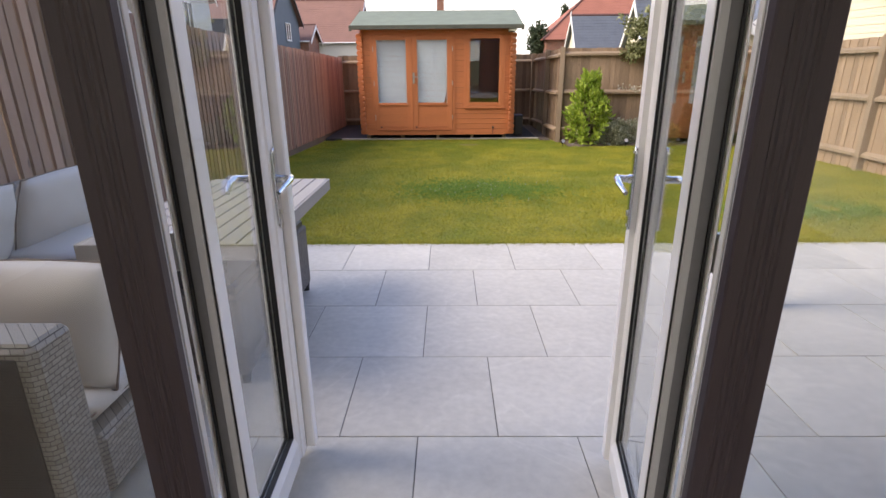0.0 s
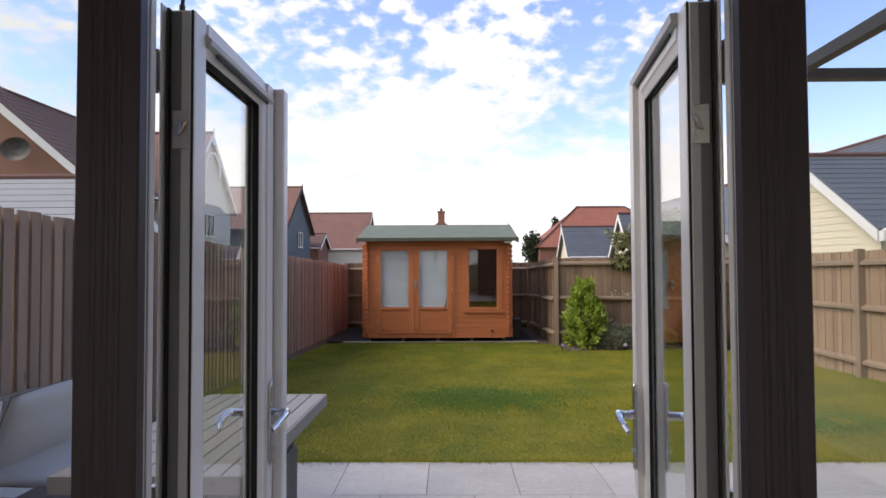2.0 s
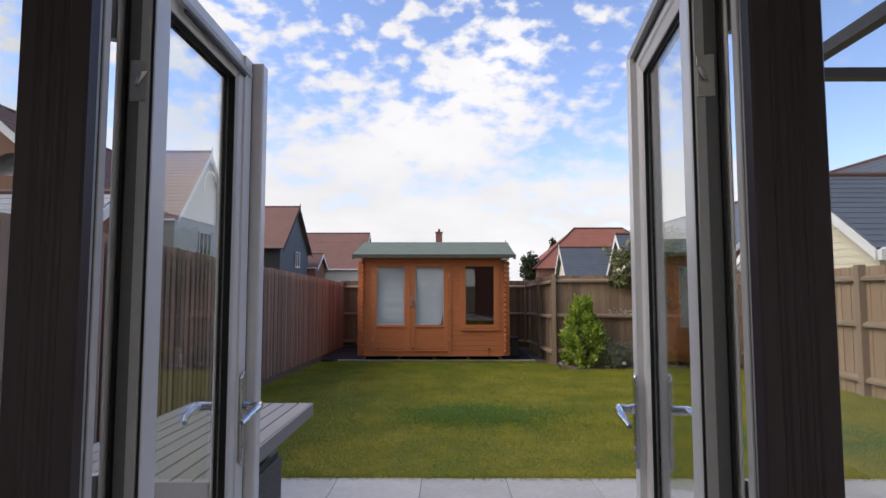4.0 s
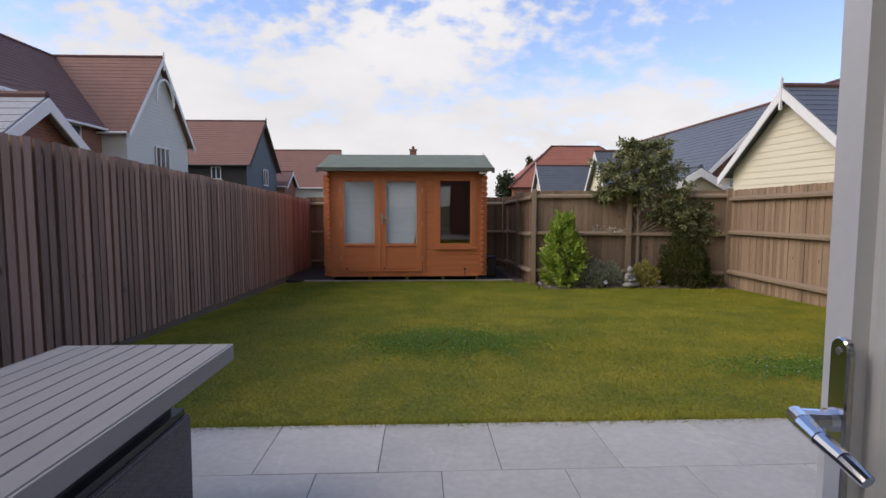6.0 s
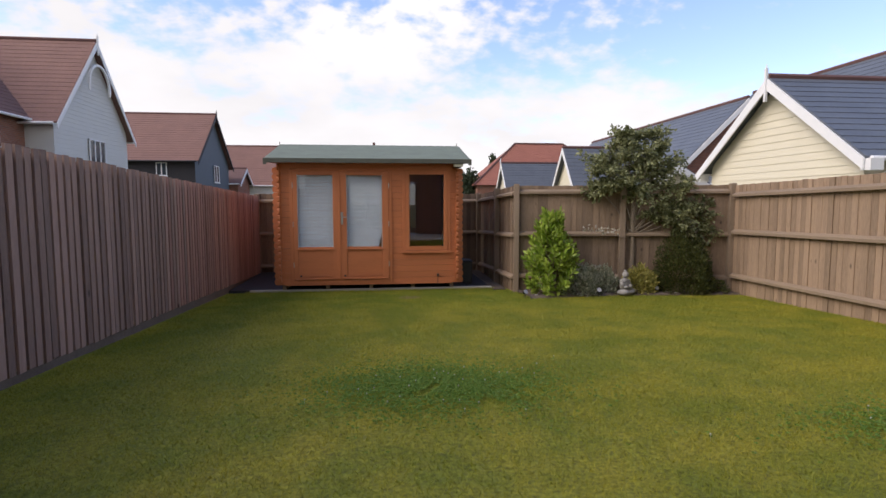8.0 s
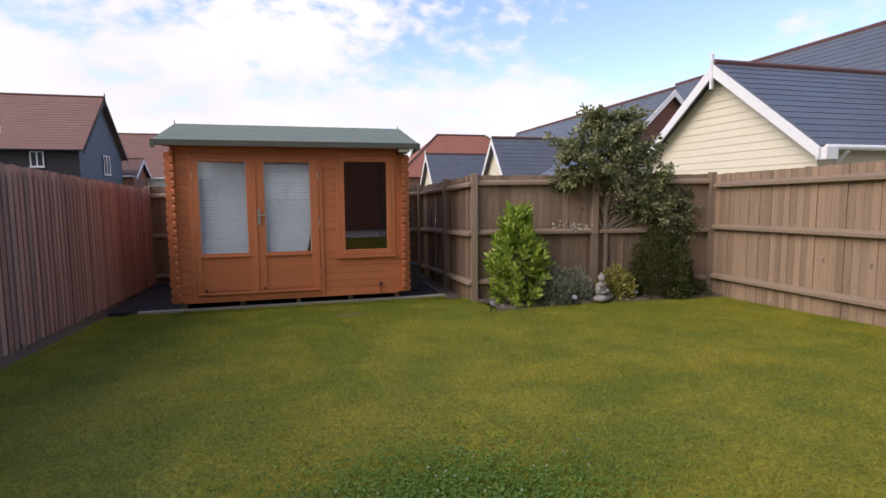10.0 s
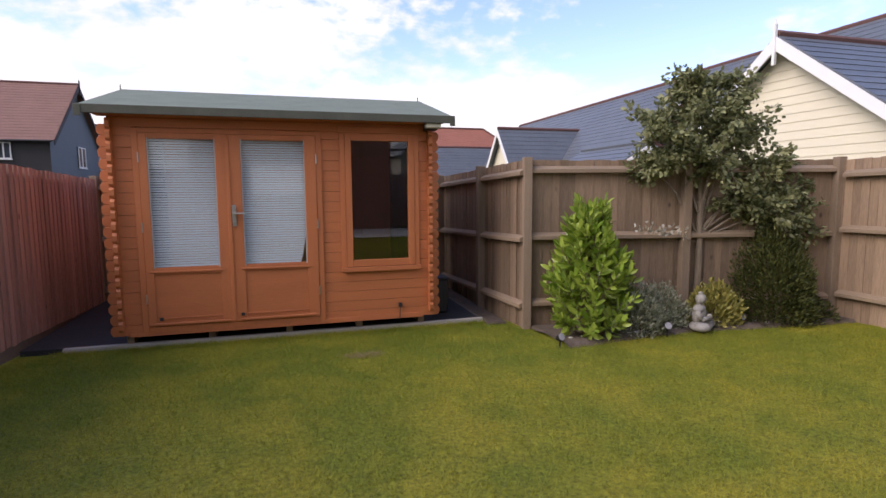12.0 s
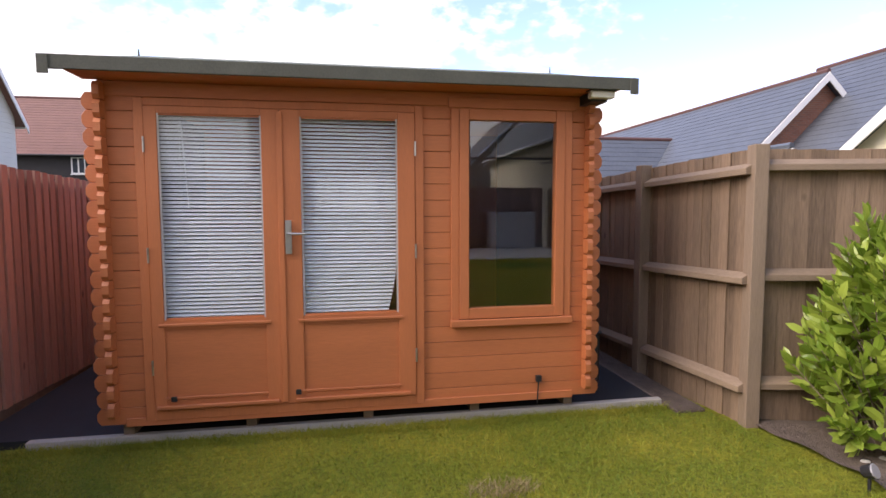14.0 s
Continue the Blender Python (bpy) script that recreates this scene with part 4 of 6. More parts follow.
    level("brush", [(T + 0.002, Z1 - 0.060), (T + 0.006, Z1 - 0.060), (T + 0.006, Z1 - 0.0525), (T + 0.002, Z1 - 0.0525)] if master else [(T + 0.002, Z1 - 0.026), (T + 0.005, Z1 - 0.026), (T + 0.005, Z1 - 0.0205), (T + 0.002, Z1 - 0.0205)], 0.10, E1 - 0.05, GASKET, wb, "black brush seal")
    for z in (0.11, 1.675):
        k = boxes("keep", [(-0.0098, -0.0072, *yy(T - 0.040, T - 0.009), z, z + 0.078)], STEEL, d, "steel lock keep", bevel=0.001)
        bm = bmesh.new()
        prism(bm, [(-0.020, s * (T - 0.024), z + 0.028), (-0.0102, s * (T - 0.030), z + 0.026), (-0.0102, s * (T - 0.012), z + 0.058), (-0.020, s * (T - 0.018), z + 0.052)], (0.0, s * 0.006, 0))
        part("keep_hook", bm, CHROME, k)
        for dz in (0.008, 0.018, 0.07):
            bm = bmesh.new()
            rod(bm, (-0.0100, s * (T - 0.016), z + dz), (-0.0112, s * (T - 0.016), z + dz), 0.0035, 0.003, 8)
            part("screw", bm, STEEL, k)
    for z in (0.22, 0.92, 1.79):
        bm = bmesh.new()
        rod(bm, (-0.012, -s * 0.016, z), (-0.012, -s * 0.016, z + 0.085), 0.010)
        box(bm, -0.012, 0.03, *yy(-0.016, -0.0045), z + 0.01, z + 0.075)
        part("hinge", bm, STEEL, d)
    # folding stay between the top of the leaf and the head of the frame
    bm = bmesh.new()
    rod(bm, (0.02, s * 0.02, Z1 + 0.0005), (0.02, s * 0.02, Z1 + 0.02), 0.006, n=6)
    rod(bm, (0.02, s * 0.02, Z1 + 0.016), (-0.03, s * 0.05, 2.04), 0.004, n=6)
    part("stay", bm, DARK_METAL, d, "dark metal door stay")
    hc = 0.471 if master else 0.455
    for side in (1, -1):
        f = s * (T + UP + 0.0005) if side > 0 else -s * 0.0005
        o = s * side
        bm = bmesh.new()
        out = []
        for zc, a0 in ((1.092, 0), (0.879, 180)):
            out += [(hc + 0.0155 * math.cos(radians(a)), f, zc + 0.0155 * math.sin(radians(a))) for a in range(a0, a0 + 181, 20)]
        prism(bm, out, (0, o * 0.009, 0))
        pl = part("handle_plate", bm, CHROME, d, "polished chrome handle plate", bevel=0.002)
        bm = bmesh.new()
        rod(bm, (hc, f + o * 0.0092, 1.016), (hc, f + o * 0.018, 1.016), 0.013, 0.012, 12)
        rod(bm, (hc, f + o * 0.018, 1.016), (hc, f + o * 0.05, 1.016), 0.010, 0.011, 12)
        way = [(hc + 0.006, 0.046, 1.017, 0.0105), (hc - 0.02, 0.051, 1.018, 0.0100), (hc - 0.05, 0.051, 1.014, 0.0090), (hc - 0.078, 0.046, 1.007, 0.0080), (hc - 0.102, 0.039, 0.997, 0.0068)]
        for (xa, ya, za, ra), (xb, yb, zb, rb) in zip(way[:-1], way[1:]):
            rod(bm, (xa, f + o * ya, za), (xb, f + o * yb, zb), ra, rb, 12)
        part("lever", bm, CHROME, pl, smooth=False)
        for zz in (1.092, 0.879):
            bm = bmesh.new()
            rod(bm, (hc, f + o * 0.0092, zz), (hc, f + o * 0.0102, zz), 0.0045, 0.004, 8)
            part("screw", bm, STEEL, pl)
        bm = bmesh.new()
        rod(bm, (hc, f + o * 0.0092, 0.915), (hc, f + o * 0.0125, 0.915), 0.0085, 0.008, 10)
        part("lock", bm, STEEL, pl)
    return d


french_leaf(0.1826, 0.984, 90.6, -1, True)
french_leaf(1.286, 0.962, 82.0, 1, False)


# ---- pergola beside the door ----
pg = thing("pergola", "dark grey metal pergola standing against the house wall", "pergola", (2.62, 2.77, 0.0))
on_patio(pg)
for x, y in ((0.0, 0.0), (3.45, 0.0)):
    boxes("post", [(x - 0.035, x + 0.035, y - 0.035, y + 0.035, 0.0, 2.46)], DARK_METAL, pg, bevel=0.004)
boxes("front_beam", [(-0.04, 3.49, -0.03, 0.03, 2.4605, 2.515)], DARK_METAL, pg)
boxes("side_beam", [(-0.035, 0.025, -1.80, -0.0305, 2.4605, 2.52)], DARK_METAL, pg)
boxes("side_beam", [(3.42, 3.48, -1.80, -0.0305, 2.4605, 2.52)], DARK_METAL, pg)
for a, b in (((0.03, -0.62), (0.56, -0.035)), ((3.41, -0.62), (2.89, -0.035))):
    bm = bmesh.new()
    rod(bm, (*a, 2.49), (*b, 2.49), 0.022, n=4)
    part("brace", bm, DARK_METAL, pg)


# ---- garden table ----
tb = thing("garden_table", "grey slatted garden table on a woven rattan plinth", "table", (-0.348, 2.51, 0.0))
on_patio(tb)
ns = 9
sw = 0.70 / ns
bm = bmesh.new()
box(bm, -sw / 2 + 0.003, sw / 2 - 0.003, -0.655, 0.655, 0.668, 0.69)
me = mesh_of("slat", bm, SLATWOOD, bevel=0.002)
for i in range(ns):
    shared("slat", me, tb, (-0.35 + sw * (i + 0.5), 0, 0))
for side in ((-0.355, 0.355, -0.665, -0.656, 0.625, 0.689),
              (-0.355, 0.355, 0.656, 0.665, 0.625, 0.689),
              (-0.36, -0.351, -0.656, 0.656, 0.625, 0.689),
              (0.351, 0.36, -0.656, 0.656, 0.625, 0.689)):
    boxes("apron", [side], SLATWOOD, tb)
boxes("underframe", [(-0.34, 0.34, -0.64, 0.64, 0.628, 0.664)], DARK_METAL, tb)
boxes("lift_frame", [(-0.20, 0.16, -0.5, 0.5, 0.455, 0.628)], DARK_METAL, tb, "dark metal frame under the top")
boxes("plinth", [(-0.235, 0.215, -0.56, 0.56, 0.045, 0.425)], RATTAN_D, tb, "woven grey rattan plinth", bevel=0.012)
boxes("plinth_top", [(-0.215, 0.195, -0.54, 0.54, 0.4255, 0.455)], DARK_METAL, tb)
for x in (-0.21, 0.19):
    for y in (-0.53, 0.53):
        bm = bmesh.new()
        rod(bm, (x, y, 0.0), (x, y, 0.046), 0.018, 0.022)
        part("foot", bm, BLACKP, tb)


# ---- corner sofa and cushions ----
sf = thing("corner_sofa", "grey woven rattan corner sofa along fence and house wall", "sofa", (-1.2, 1.2, 0.0))
on_patio(sf)
SX, SY = -1.2, 1.2


def sofa_part(name, x0, x1, y0, y1, z0, z1, material=RATTAN, bevel=0.02):
    return boxes(name, [(x0 - SX, x1 - SX, y0 - SY, y1 - SY, z0, z1)], material, sf, bevel=bevel)


sofa_part("backrest", -2.05, -0.315, 1.09, 1.25, 0.04, 0.66)
# thin added sheet that paints the house-facing side as shaded
sofa_part("back_panel", -2.03, -0.36, 1.083, 1.0895, 0.06, 0.625, RATTAN_SHADE, 0.002)
sofa_part("side_backrest", -2.08, -1.93, 1.252, 3.55, 0.04, 0.66)
sofa_part("seat_base", -1.928, -0.317, 1.252, 1.86, 0.04, 0.26)
sofa_part("side_seat_base", -1.928, -1.25, 1.862, 3.55, 0.04, 0.26)
for x, y in ((-0.36, 1.14), (-0.36, 1.81), (-1.29, 3.3), (-1.88, 3.3), (-1.98, 1.14)):
    bm = bmesh.new()
    rod(bm, (x - SX, y - SY, 0), (x - SX, y - SY, 0.05), 0.02)
    part("foot", bm, BLACKP, sf)


def pillow(name, label, w, d, t, m, puff=1.0, pip=False, cat="cushion"):
    """A stuffed cushion: w wide, d deep, t thick, puffed in the middle and pinched at the corners."""
    c = thing(name, label, cat)
    c.matrix_basis = m
    on_patio(c)
    bm = bmesh.new()
    n = 14
    grid = {}
    for s in (-1, 1):
        for i in range(n + 1):
            for j in range(n + 1):
                u, v = 2 * i / n - 1, 2 * j / n - 1
                edge = max(abs(u), abs(v)) == 1
                if s < 0 and edge:
                    grid[s, i, j] = grid[1, i, j] if (1, i, j) in grid else None
                    if grid[s, i, j]:
                        continue
                f = (1 - u ** 6) * (1 - v ** 6)
                hgt = t * (0.55 + 0.45 * (1 - u * u) * (1 - v * v)) * f ** 0.5 / 2 if not edge else 0
                pin = 1 - 0.05 * puff * (u * u * v * v)
                wob = 0.012 * noise.noise((u * 2 + w, v * 2 + d, s))
                grid[s, i, j] = bm.verts.new((u * w / 2 * pin, v * d / 2 * pin, t / 2 + s * hgt + wob * (not edge)))
    for i in range(n + 1):
        for j in range(n + 1):
            if grid.get((-1, i, j)) is None:
                grid[-1, i, j] = grid[1, i, j]
    for s in (-1, 1):
        for i in range(n):
            for j in range(n):
                q = (grid[s, i, j], grid[s, i + 1, j], grid[s, i + 1, j + 1], grid[s, i, j + 1])
                if len(set(q)) == 4:
                    bm.faces.new(q if s > 0 else q[::-1])
    bmesh.ops.remove_doubles(bm, verts=bm.verts, dist=0.0005)
    part("cover", bm, CUSHION, c, smooth=True)
    bm = bmesh.new()
    k = [(-w / 2 * 0.95, -d / 2 * 0.95), (0, -d / 2), (w / 2 * 0.95, -d / 2 * 0.95), (w / 2, 0), (w / 2 * 0.95, d / 2 * 0.95), (0, d / 2), (-w / 2 * 0.95, d / 2 * 0.95), (-w / 2, 0)]
    for i in range(8):
        a, b = k[i], k[(i + 1) % 8]
        rod(bm, (*a, t / 2), (*b, t / 2), 0.0045, n=5)
    part("piping", bm, PIPING, c, "brown piped seam")
    return c


for x0, x1, y0, y1 in ((-1.23, -0.33, 1.26, 1.86), (-1.92, -1.26, 1.88, 2.70), (-1.92, -1.26, 2.71, 3.54)):
    pillow("seat_cushion", "light grey-beige seat cushion on the rattan sofa", x1 - x0, y1 - y0, 0.12, pose((x0 + x1) / 2, (y0 + y1) / 2, 0.256), 0.2)
for x in (-0.61, -1.22):
    pillow("back_cushion", "cream scatter cushion leaning on the sofa back", 0.60, 0.44, 0.17, pose(x - 0.02, 1.46, 0.325, 74, 0, random.uniform(-3, 3)) @ pose(0, 0.20, -0.04), 1)
for y in (2.42, 3.14):
    pillow("back_cushion", "grey-beige cushion leaning on the sofa back by the fence", 0.70, 0.47, 0.19, pose(-1.70, y, 0.345, 72, 0, -90) @ pose(0, 0.19, -0.04), 1)
side = thing("side_table", "small dark metal tray table beside the sofa", "side table", (-1.02, 2.22, 0.0))
on_patio(side)
boxes("tray", [(-0.14, 0.14, -0.18, 0.18, 0.40, 0.44)], DARK_METAL, side)
for x in (-0.12, 0.12):
    boxes("leg", [(x - 0.012, x + 0.012, -0.17, 0.17, 0.0, 0.40)], DARK_METAL, side)


# ---- summer house ----
SH0, SH1, SF, SB = -1.165, 2.145, 12.555, 14.95     # inner corners of the log walls
ZB, ZT = -0.085, 2.16
shed = thing("summer_house", "orange-stained log summer house with a green felt roof", "summer house", (0.49, SF, ZB - 0.2197))


def S(x, y, z):
    return (x - 0.49, y - SF, z - ZB)


def shed_box(name, x0, x1, y0, y1, z0, z1, material, parent=None, label="", bevel=0.0):
    a, b = S(x0, y0, z0), S(x1, y1, z1)
    return boxes(name, [(a[0], b[0], a[1], b[1], a[2], b[2])], material, parent or shed, label, bevel)


DX0, DX1, DZ1 = -0.975, 0.905, 2.07      # door opening
WX0, WX1, WZ0, WZ1 = 1.165, 1.96, 0.545, 2.06   # window opening
PITCH = 0.115
n_log = int((ZT - ZB) / PITCH)


def log_seg(bm, x0, x1, z0, z1, left_end, right_end):
    """A length of front log seen from the garden; its free ends are cut to a scalloped shape."""
    c = 0.034
    g = 0.0016
    lo, hi = z0 + g, z1 - g
    pts = []
    pts += [(x0, lo + c), (x0 + c * 0.7, lo)] if left_end else [(x0, lo)]
    pts += [(x1 - c * 0.7, lo), (x1, lo + c)] if right_end else [(x1, lo)]
    pts += [(x1, hi - c), (x1 - c * 0.7, hi)] if right_end else [(x1, hi)]
    pts += [(x0 + c * 0.7, hi), (x0, hi - c)] if left_end else [(x0, hi)]
    prism(bm, [S(x, SF, z) for x, z in pts], (0, 0.04, 0))


EX0, EX1 = -1.285, 2.262
for i in range(n_log):
    z0, z1 = ZB + i * PITCH, ZB + (i + 1) * PITCH
    zc = (z0 + z1) / 2
    door, win = zc < DZ1, WZ0 < zc < WZ1
    j = random.uniform(-0.006, 0.006)
    if not door:
        runs = [(EX0 + j, EX1 + j, True, True)]
    elif win:
        runs = [(EX0 + j, DX0, True, False), (DX1, WX0, False, False), (WX1, EX1 + j, False, True)]
    else:
        runs = [(EX0 + j, DX0, True, False), (DX1, EX1 + j, False, True)]
    for x0, x1, le, re_ in runs:
        bm = bmesh.new()
        log_seg(bm, x0, x1, z0, z1, le, re_)
        part("log", bm, SHED, shed, bevel=0.0025)
# side wall logs, whose ends come through at the corners half a course higher
for xw, sgn in ((SH0 - 0.02, -1), (SH1 - 0.02, 1)):
    for i in range(n_log):
        z0 = ZB + (i + 0.5) * PITCH
        bm = bmesh.new()
        g = 0.004
        z1 = z0 + PITCH
        c = 0.026
        y0 = SF - 0.082 + random.uniform(-0.004, 0.004)
        pts = [S(xw, y0 + c * 0.7, z0 + g), S(xw, y0, z0 + g + c), S(xw, y0, z1 - g - c), S(xw, y0 + c * 0.7, z1 - g), S(xw, SB + 0.09, z1 - g), S(xw, SB + 0.09, z0 + g)]
        prism(bm, pts, (0.042, 0, 0))
        part("side_log", bm, SHED, shed)
# inner sheets and floor coloured as interior shade, so the window looks dark
shed_box("lining", SH0 + 0.03, DX0, SF + 0.042, SF + 0.05, ZB, ZT, SHED_DIM)
shed_box("lining", DX1, WX0, SF + 0.042, SF + 0.05, ZB, ZT, SHED_DIM)
shed_box("lining", WX1, SH1 - 0.03, SF + 0.042, SF + 0.05, ZB, ZT, SHED_DIM)
shed_box("lining", WX0, WX1, SF + 0.042, SF + 0.05, ZB, WZ0, SHED_DIM)
# added sheets that stop light between the side logs
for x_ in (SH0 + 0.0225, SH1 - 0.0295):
    shed_box("side_lining", x_, x_ + 0.007, SF + 0.052, SB - 0.002, ZB + 0.05, 2.2, SHED_DIM)
shed_box("back_wall", SH0, SH1, SB, SB + 0.04, ZB, 2.2, SHED)
shed_box("shed_floor", SH0 + 0.03, SH1 - 0.03, SF + 0.052, SB - 0.002, ZB + 0.02, ZB + 0.05, SHED_DIM)
shed_box("head_board", SH0 - 0.02, SH1 + 0.02, SF - 0.012, SF + 0.0015, 2.075, 2.17, SHED, bevel=0.003)
shed_box("bottom_board", -1.10, 2.05, SF - 0.016, SF - 0.003, ZB - 0.012, ZB + 0.045, SHED, bevel=0.003)

# roof: two felted slopes on boards, with a fascia
RX0, RX1, RY, RR = -1.36, 2.365, 12.275, 13.75
for y0, y1 in ((RY, RR), (2 * RR - RY, RR)):
    s = 1 if y1 > y0 else -1
    bm = bmesh.new()
    a, b, c, d = S(RX0, y0, 2.243), S(RX1, y0, 2.243), S(RX1 - 0.03, y1, 2.645), S(RX0 + 0.03, y1, 2.645)
    prism(bm, [a, b, c, d], (0, 0, -0.016))
    part("roof_felt", bm, FELT, shed, "green mineral roof felt")
    bm = bmesh.new()
    prism(bm, [S(RX0 + 0.02, y0 + s * 0.02, 2.226), S(RX1 - 0.02, y0 + s * 0.02, 2.226), S(RX1 - 0.03, y1, 2.622), S(RX0 + 0.03, y1, 2.622)], (0, 0, -0.02))
    part("roof_boards", bm, SHED, shed)
shed_box("fascia", RX0, RX1, RY - 0.022, RY - 0.002, 2.165, 2.249, FASCIA, bevel=0.004, label="grey-green front fascia board")
shed_box("fascia", RX0, RX1, 2 * RR - RY + 0.002, 2 * RR - RY + 0.022, 2.165, 2.249, FASCIA)
for x in (RX0, RX1 - 0.02):
    for y0 in (RY, 2 * RR - RY):
        bm = bmesh.new()
        prism(bm, [S(x, y0, 2.17), S(x, y0, 2.23), S(x, RR, 2.625), S(x, RR, 2.50)], (0.02, 0, 0))
        part("barge_board", bm, FASCIA, shed)
for x in (RX0 - 0.012, RX1 - 0.05):     # blocks that close the ends of the eave
    shed_box("eave_end", x, x + 0.062, RY - 0.03, RY - 0.0225, 2.135, 2.246, FASCIA, bevel=0.003)
for x in (SH0 - 0.02, SH1 - 0.02):      # gable triangle over the side logs
    bm = bmesh.new()
    prism(bm, [S(x, SF, 2.10), S(x, SB, 2.10), S(x, SB, 2.28), S(x, RR, 2.59), S(x, SF, 2.28)], (0.042, 0, 0))
    part("gable", bm, SHED, shed)
for x in (RX0 + 0.02, RX1 - 0.06):
    bm = bmesh.new()
    rod(bm, S(x, RR, 2.62), S(x, RR, 2.70), 0.010, 0.004)
    part("finial", bm, FASCIA, shed, "small roof spike")
shed_box("eave_strip", RX0 + 0.1, RX1 - 0.1, RY + 0.0, SF - 0.013, 2.172, 2.19, SHED)

# door frame and two glazed leaves
for x0, x1, z0, z1 in ((DX0, DX0 + 0.06, ZB + 0.02, DZ1), (DX1 - 0.06, DX1, ZB + 0.02, DZ1), (DX0 + 0.06, DX1 - 0.06, DZ1 - 0.05, DZ1), (DX0 + 0.06, DX1 - 0.06, ZB + 0.02, ZB + 0.085)):
    shed_box("door_frame", x0, x1, SF - 0.022, SF + 0.05, z0, z1, SHED_V, bevel=0.003)
MIDX = -0.070


def blind(parent, x0, x1, z0, z1, y, skew):
    """A venetian blind: head rail, slats, cords. skew: how far the lower slats slipped to the side."""
    bl = shed_box("blind", x0, x1, y, y + 0.03, z1 - 0.03, z1, BLIND, parent, "white venetian blind")
    bm = bmesh.new()
    w = x1 - x0 - 0.01
    prism(bm, [(-w / 2, -0.011, -0.0065), (w / 2, -0.011, -0.0065), (w / 2, 0.0, 0.001), (-w / 2, 0.0, 0.001)], (0, 0.0006, 0.001))
    prism(bm, [(-w / 2, 0.0006, 0.002), (w / 2, 0.0006, 0.002), (w / 2, 0.011, 0.0068), (-w / 2, 0.011, 0.0068)], (0, 0.0006, 0.001))
    bmesh.ops.remove_doubles(bm, verts=bm.verts, dist=0.0012)
    me = mesh_of("slat", bm, BLIND)
    n = int((z1 - z0 - 0.03) / 0.0262) + 2
    for i in range(n):
        c = S((x0 + x1) / 2, y + 0.014, z1 - 0.045 - i * 0.0262)
        late = max(0.0, i / n - 0.62)
        o = shared("slat", me, bl, (c[0] - skew * late * late * 2.2, c[1] + random.uniform(-0.001, 0.001), c[2]))
        o.rotation_euler = (radians(27 + random.uniform(-4, 4)), radians(random.uniform(-0.12, 0.12) + skew * late * 1.2), 0)
    for k in (0.2, 0.8):
        bm = bmesh.new()
        x = x0 + (x1 - x0) * k
        rod(bm, S(x, y + 0.0005, z0), S(x, y + 0.0005, z1), 0.0012, n=4)
        part("cord", bm, BLIND, bl)
    return bl


for k, (x0, x1) in enumerate(((DX0 + 0.062, MIDX - 0.002), (MIDX + 0.002, DX1 - 0.062))):
    z0, z1 = ZB + 0.088, DZ1 - 0.053
    gx0, gx1 = ((-0.835, -0.188), (0.062, 0.722))[k]
    gz0, gz1 = 0.615, 1.972
    leaf = shed_box("door", x0, gx0, SF - 0.03, SF + 0.015, z0, z1, SHED_V, bevel=0.003, label="orange-stained glazed door leaf")
    shed_box("stile", gx1, x1, SF - 0.03, SF + 0.015, z0, z1, SHED_V, leaf, bevel=0.003)
    shed_box("top_rail", gx0 + 0.0005, gx1 - 0.0005, SF - 0.028, SF + 0.013, gz1, z1, SHED_V, leaf)
    shed_box("middle_rail", gx0 + 0.0005, gx1 - 0.0005, SF - 0.028, SF + 0.013, gz0 - 0.06, gz0, SHED, leaf)
    shed_box("sill_bead", gx0 - 0.035, gx1 + 0.035, SF - 0.041, SF - 0.0305, gz0 - 0.044, gz0 - 0.022, SHED, leaf, bevel=0.004)
    shed_box("panel", gx0 + 0.0005, gx1 - 0.0005, SF - 0.016, SF + 0.005, z0 + 0.07, gz0 - 0.0605, SHED, leaf)
    shed_box("panel_bead", gx0 - 0.01, gx1 + 0.01, SF - 0.038, SF - 0.0305, z0 + 0.075, z0 + 0.092, SHED, leaf, bevel=0.003)
    shed_box("bottom_rail", gx0 + 0.0005, gx1 - 0.0005, SF - 0.028, SF + 0.013, z0, z0 + 0.0695, SHED, leaf)
    shed_box("weather_bar", gx0 - 0.06, gx1 + 0.08, SF - 0.052, SF - 0.0305, z0 + 0.012, z0 + 0.036, SHED, leaf, bevel=0.004)
    g = shed_box("pane", gx0 - 0.004, gx1 + 0.004, SF - 0.006, SF - 0.002, gz0 - 0.003, gz1 + 0.003, DOOR_GLASS, leaf)
    g.visible_shadow = False
    for a in ((gx0, gx0 + 0.012, gz0, gz1), (gx1 - 0.012, gx1, gz0, gz1), (gx0 + 0.012, gx1 - 0.012, gz0, gz0 + 0.012), (gx0 + 0.012, gx1 - 0.012, gz1 - 0.012, gz1)):
        shed_box("glazing_bead", a[0], a[1], SF - 0.018, SF - 0.0065, a[2], a[3], UPVC_G if a[3] - a[2] > 1 else SHED, leaf)
    blind(leaf, gx0 - 0.01, gx1 + 0.005, gz0 + 0.012, gz1 + 0.02, SF + 0.019, 0.0 if k == 0 else 0.26)
    hx = x0 - 0.003 if k == 0 else x1 + 0.003
    for z in (0.25, 1.0, 1.72):
        bm = bmesh.new()
        rod(bm, S(hx, SF - 0.034, z), S(hx, SF - 0.034, z + 0.10), 0.007)
        part("hinge", bm, STEEL, leaf)
    sk = shed_box("socket_cover", (gx0 + 0.03 if k == 0 else gx0 - 0.06), (gx0 + 0.065 if k == 0 else gx0 - 0.025), SF - 0.052, SF - 0.0385, 0.068, 0.10, BLACKP, leaf, "small dark floor bolt")
bm = bmesh.new()
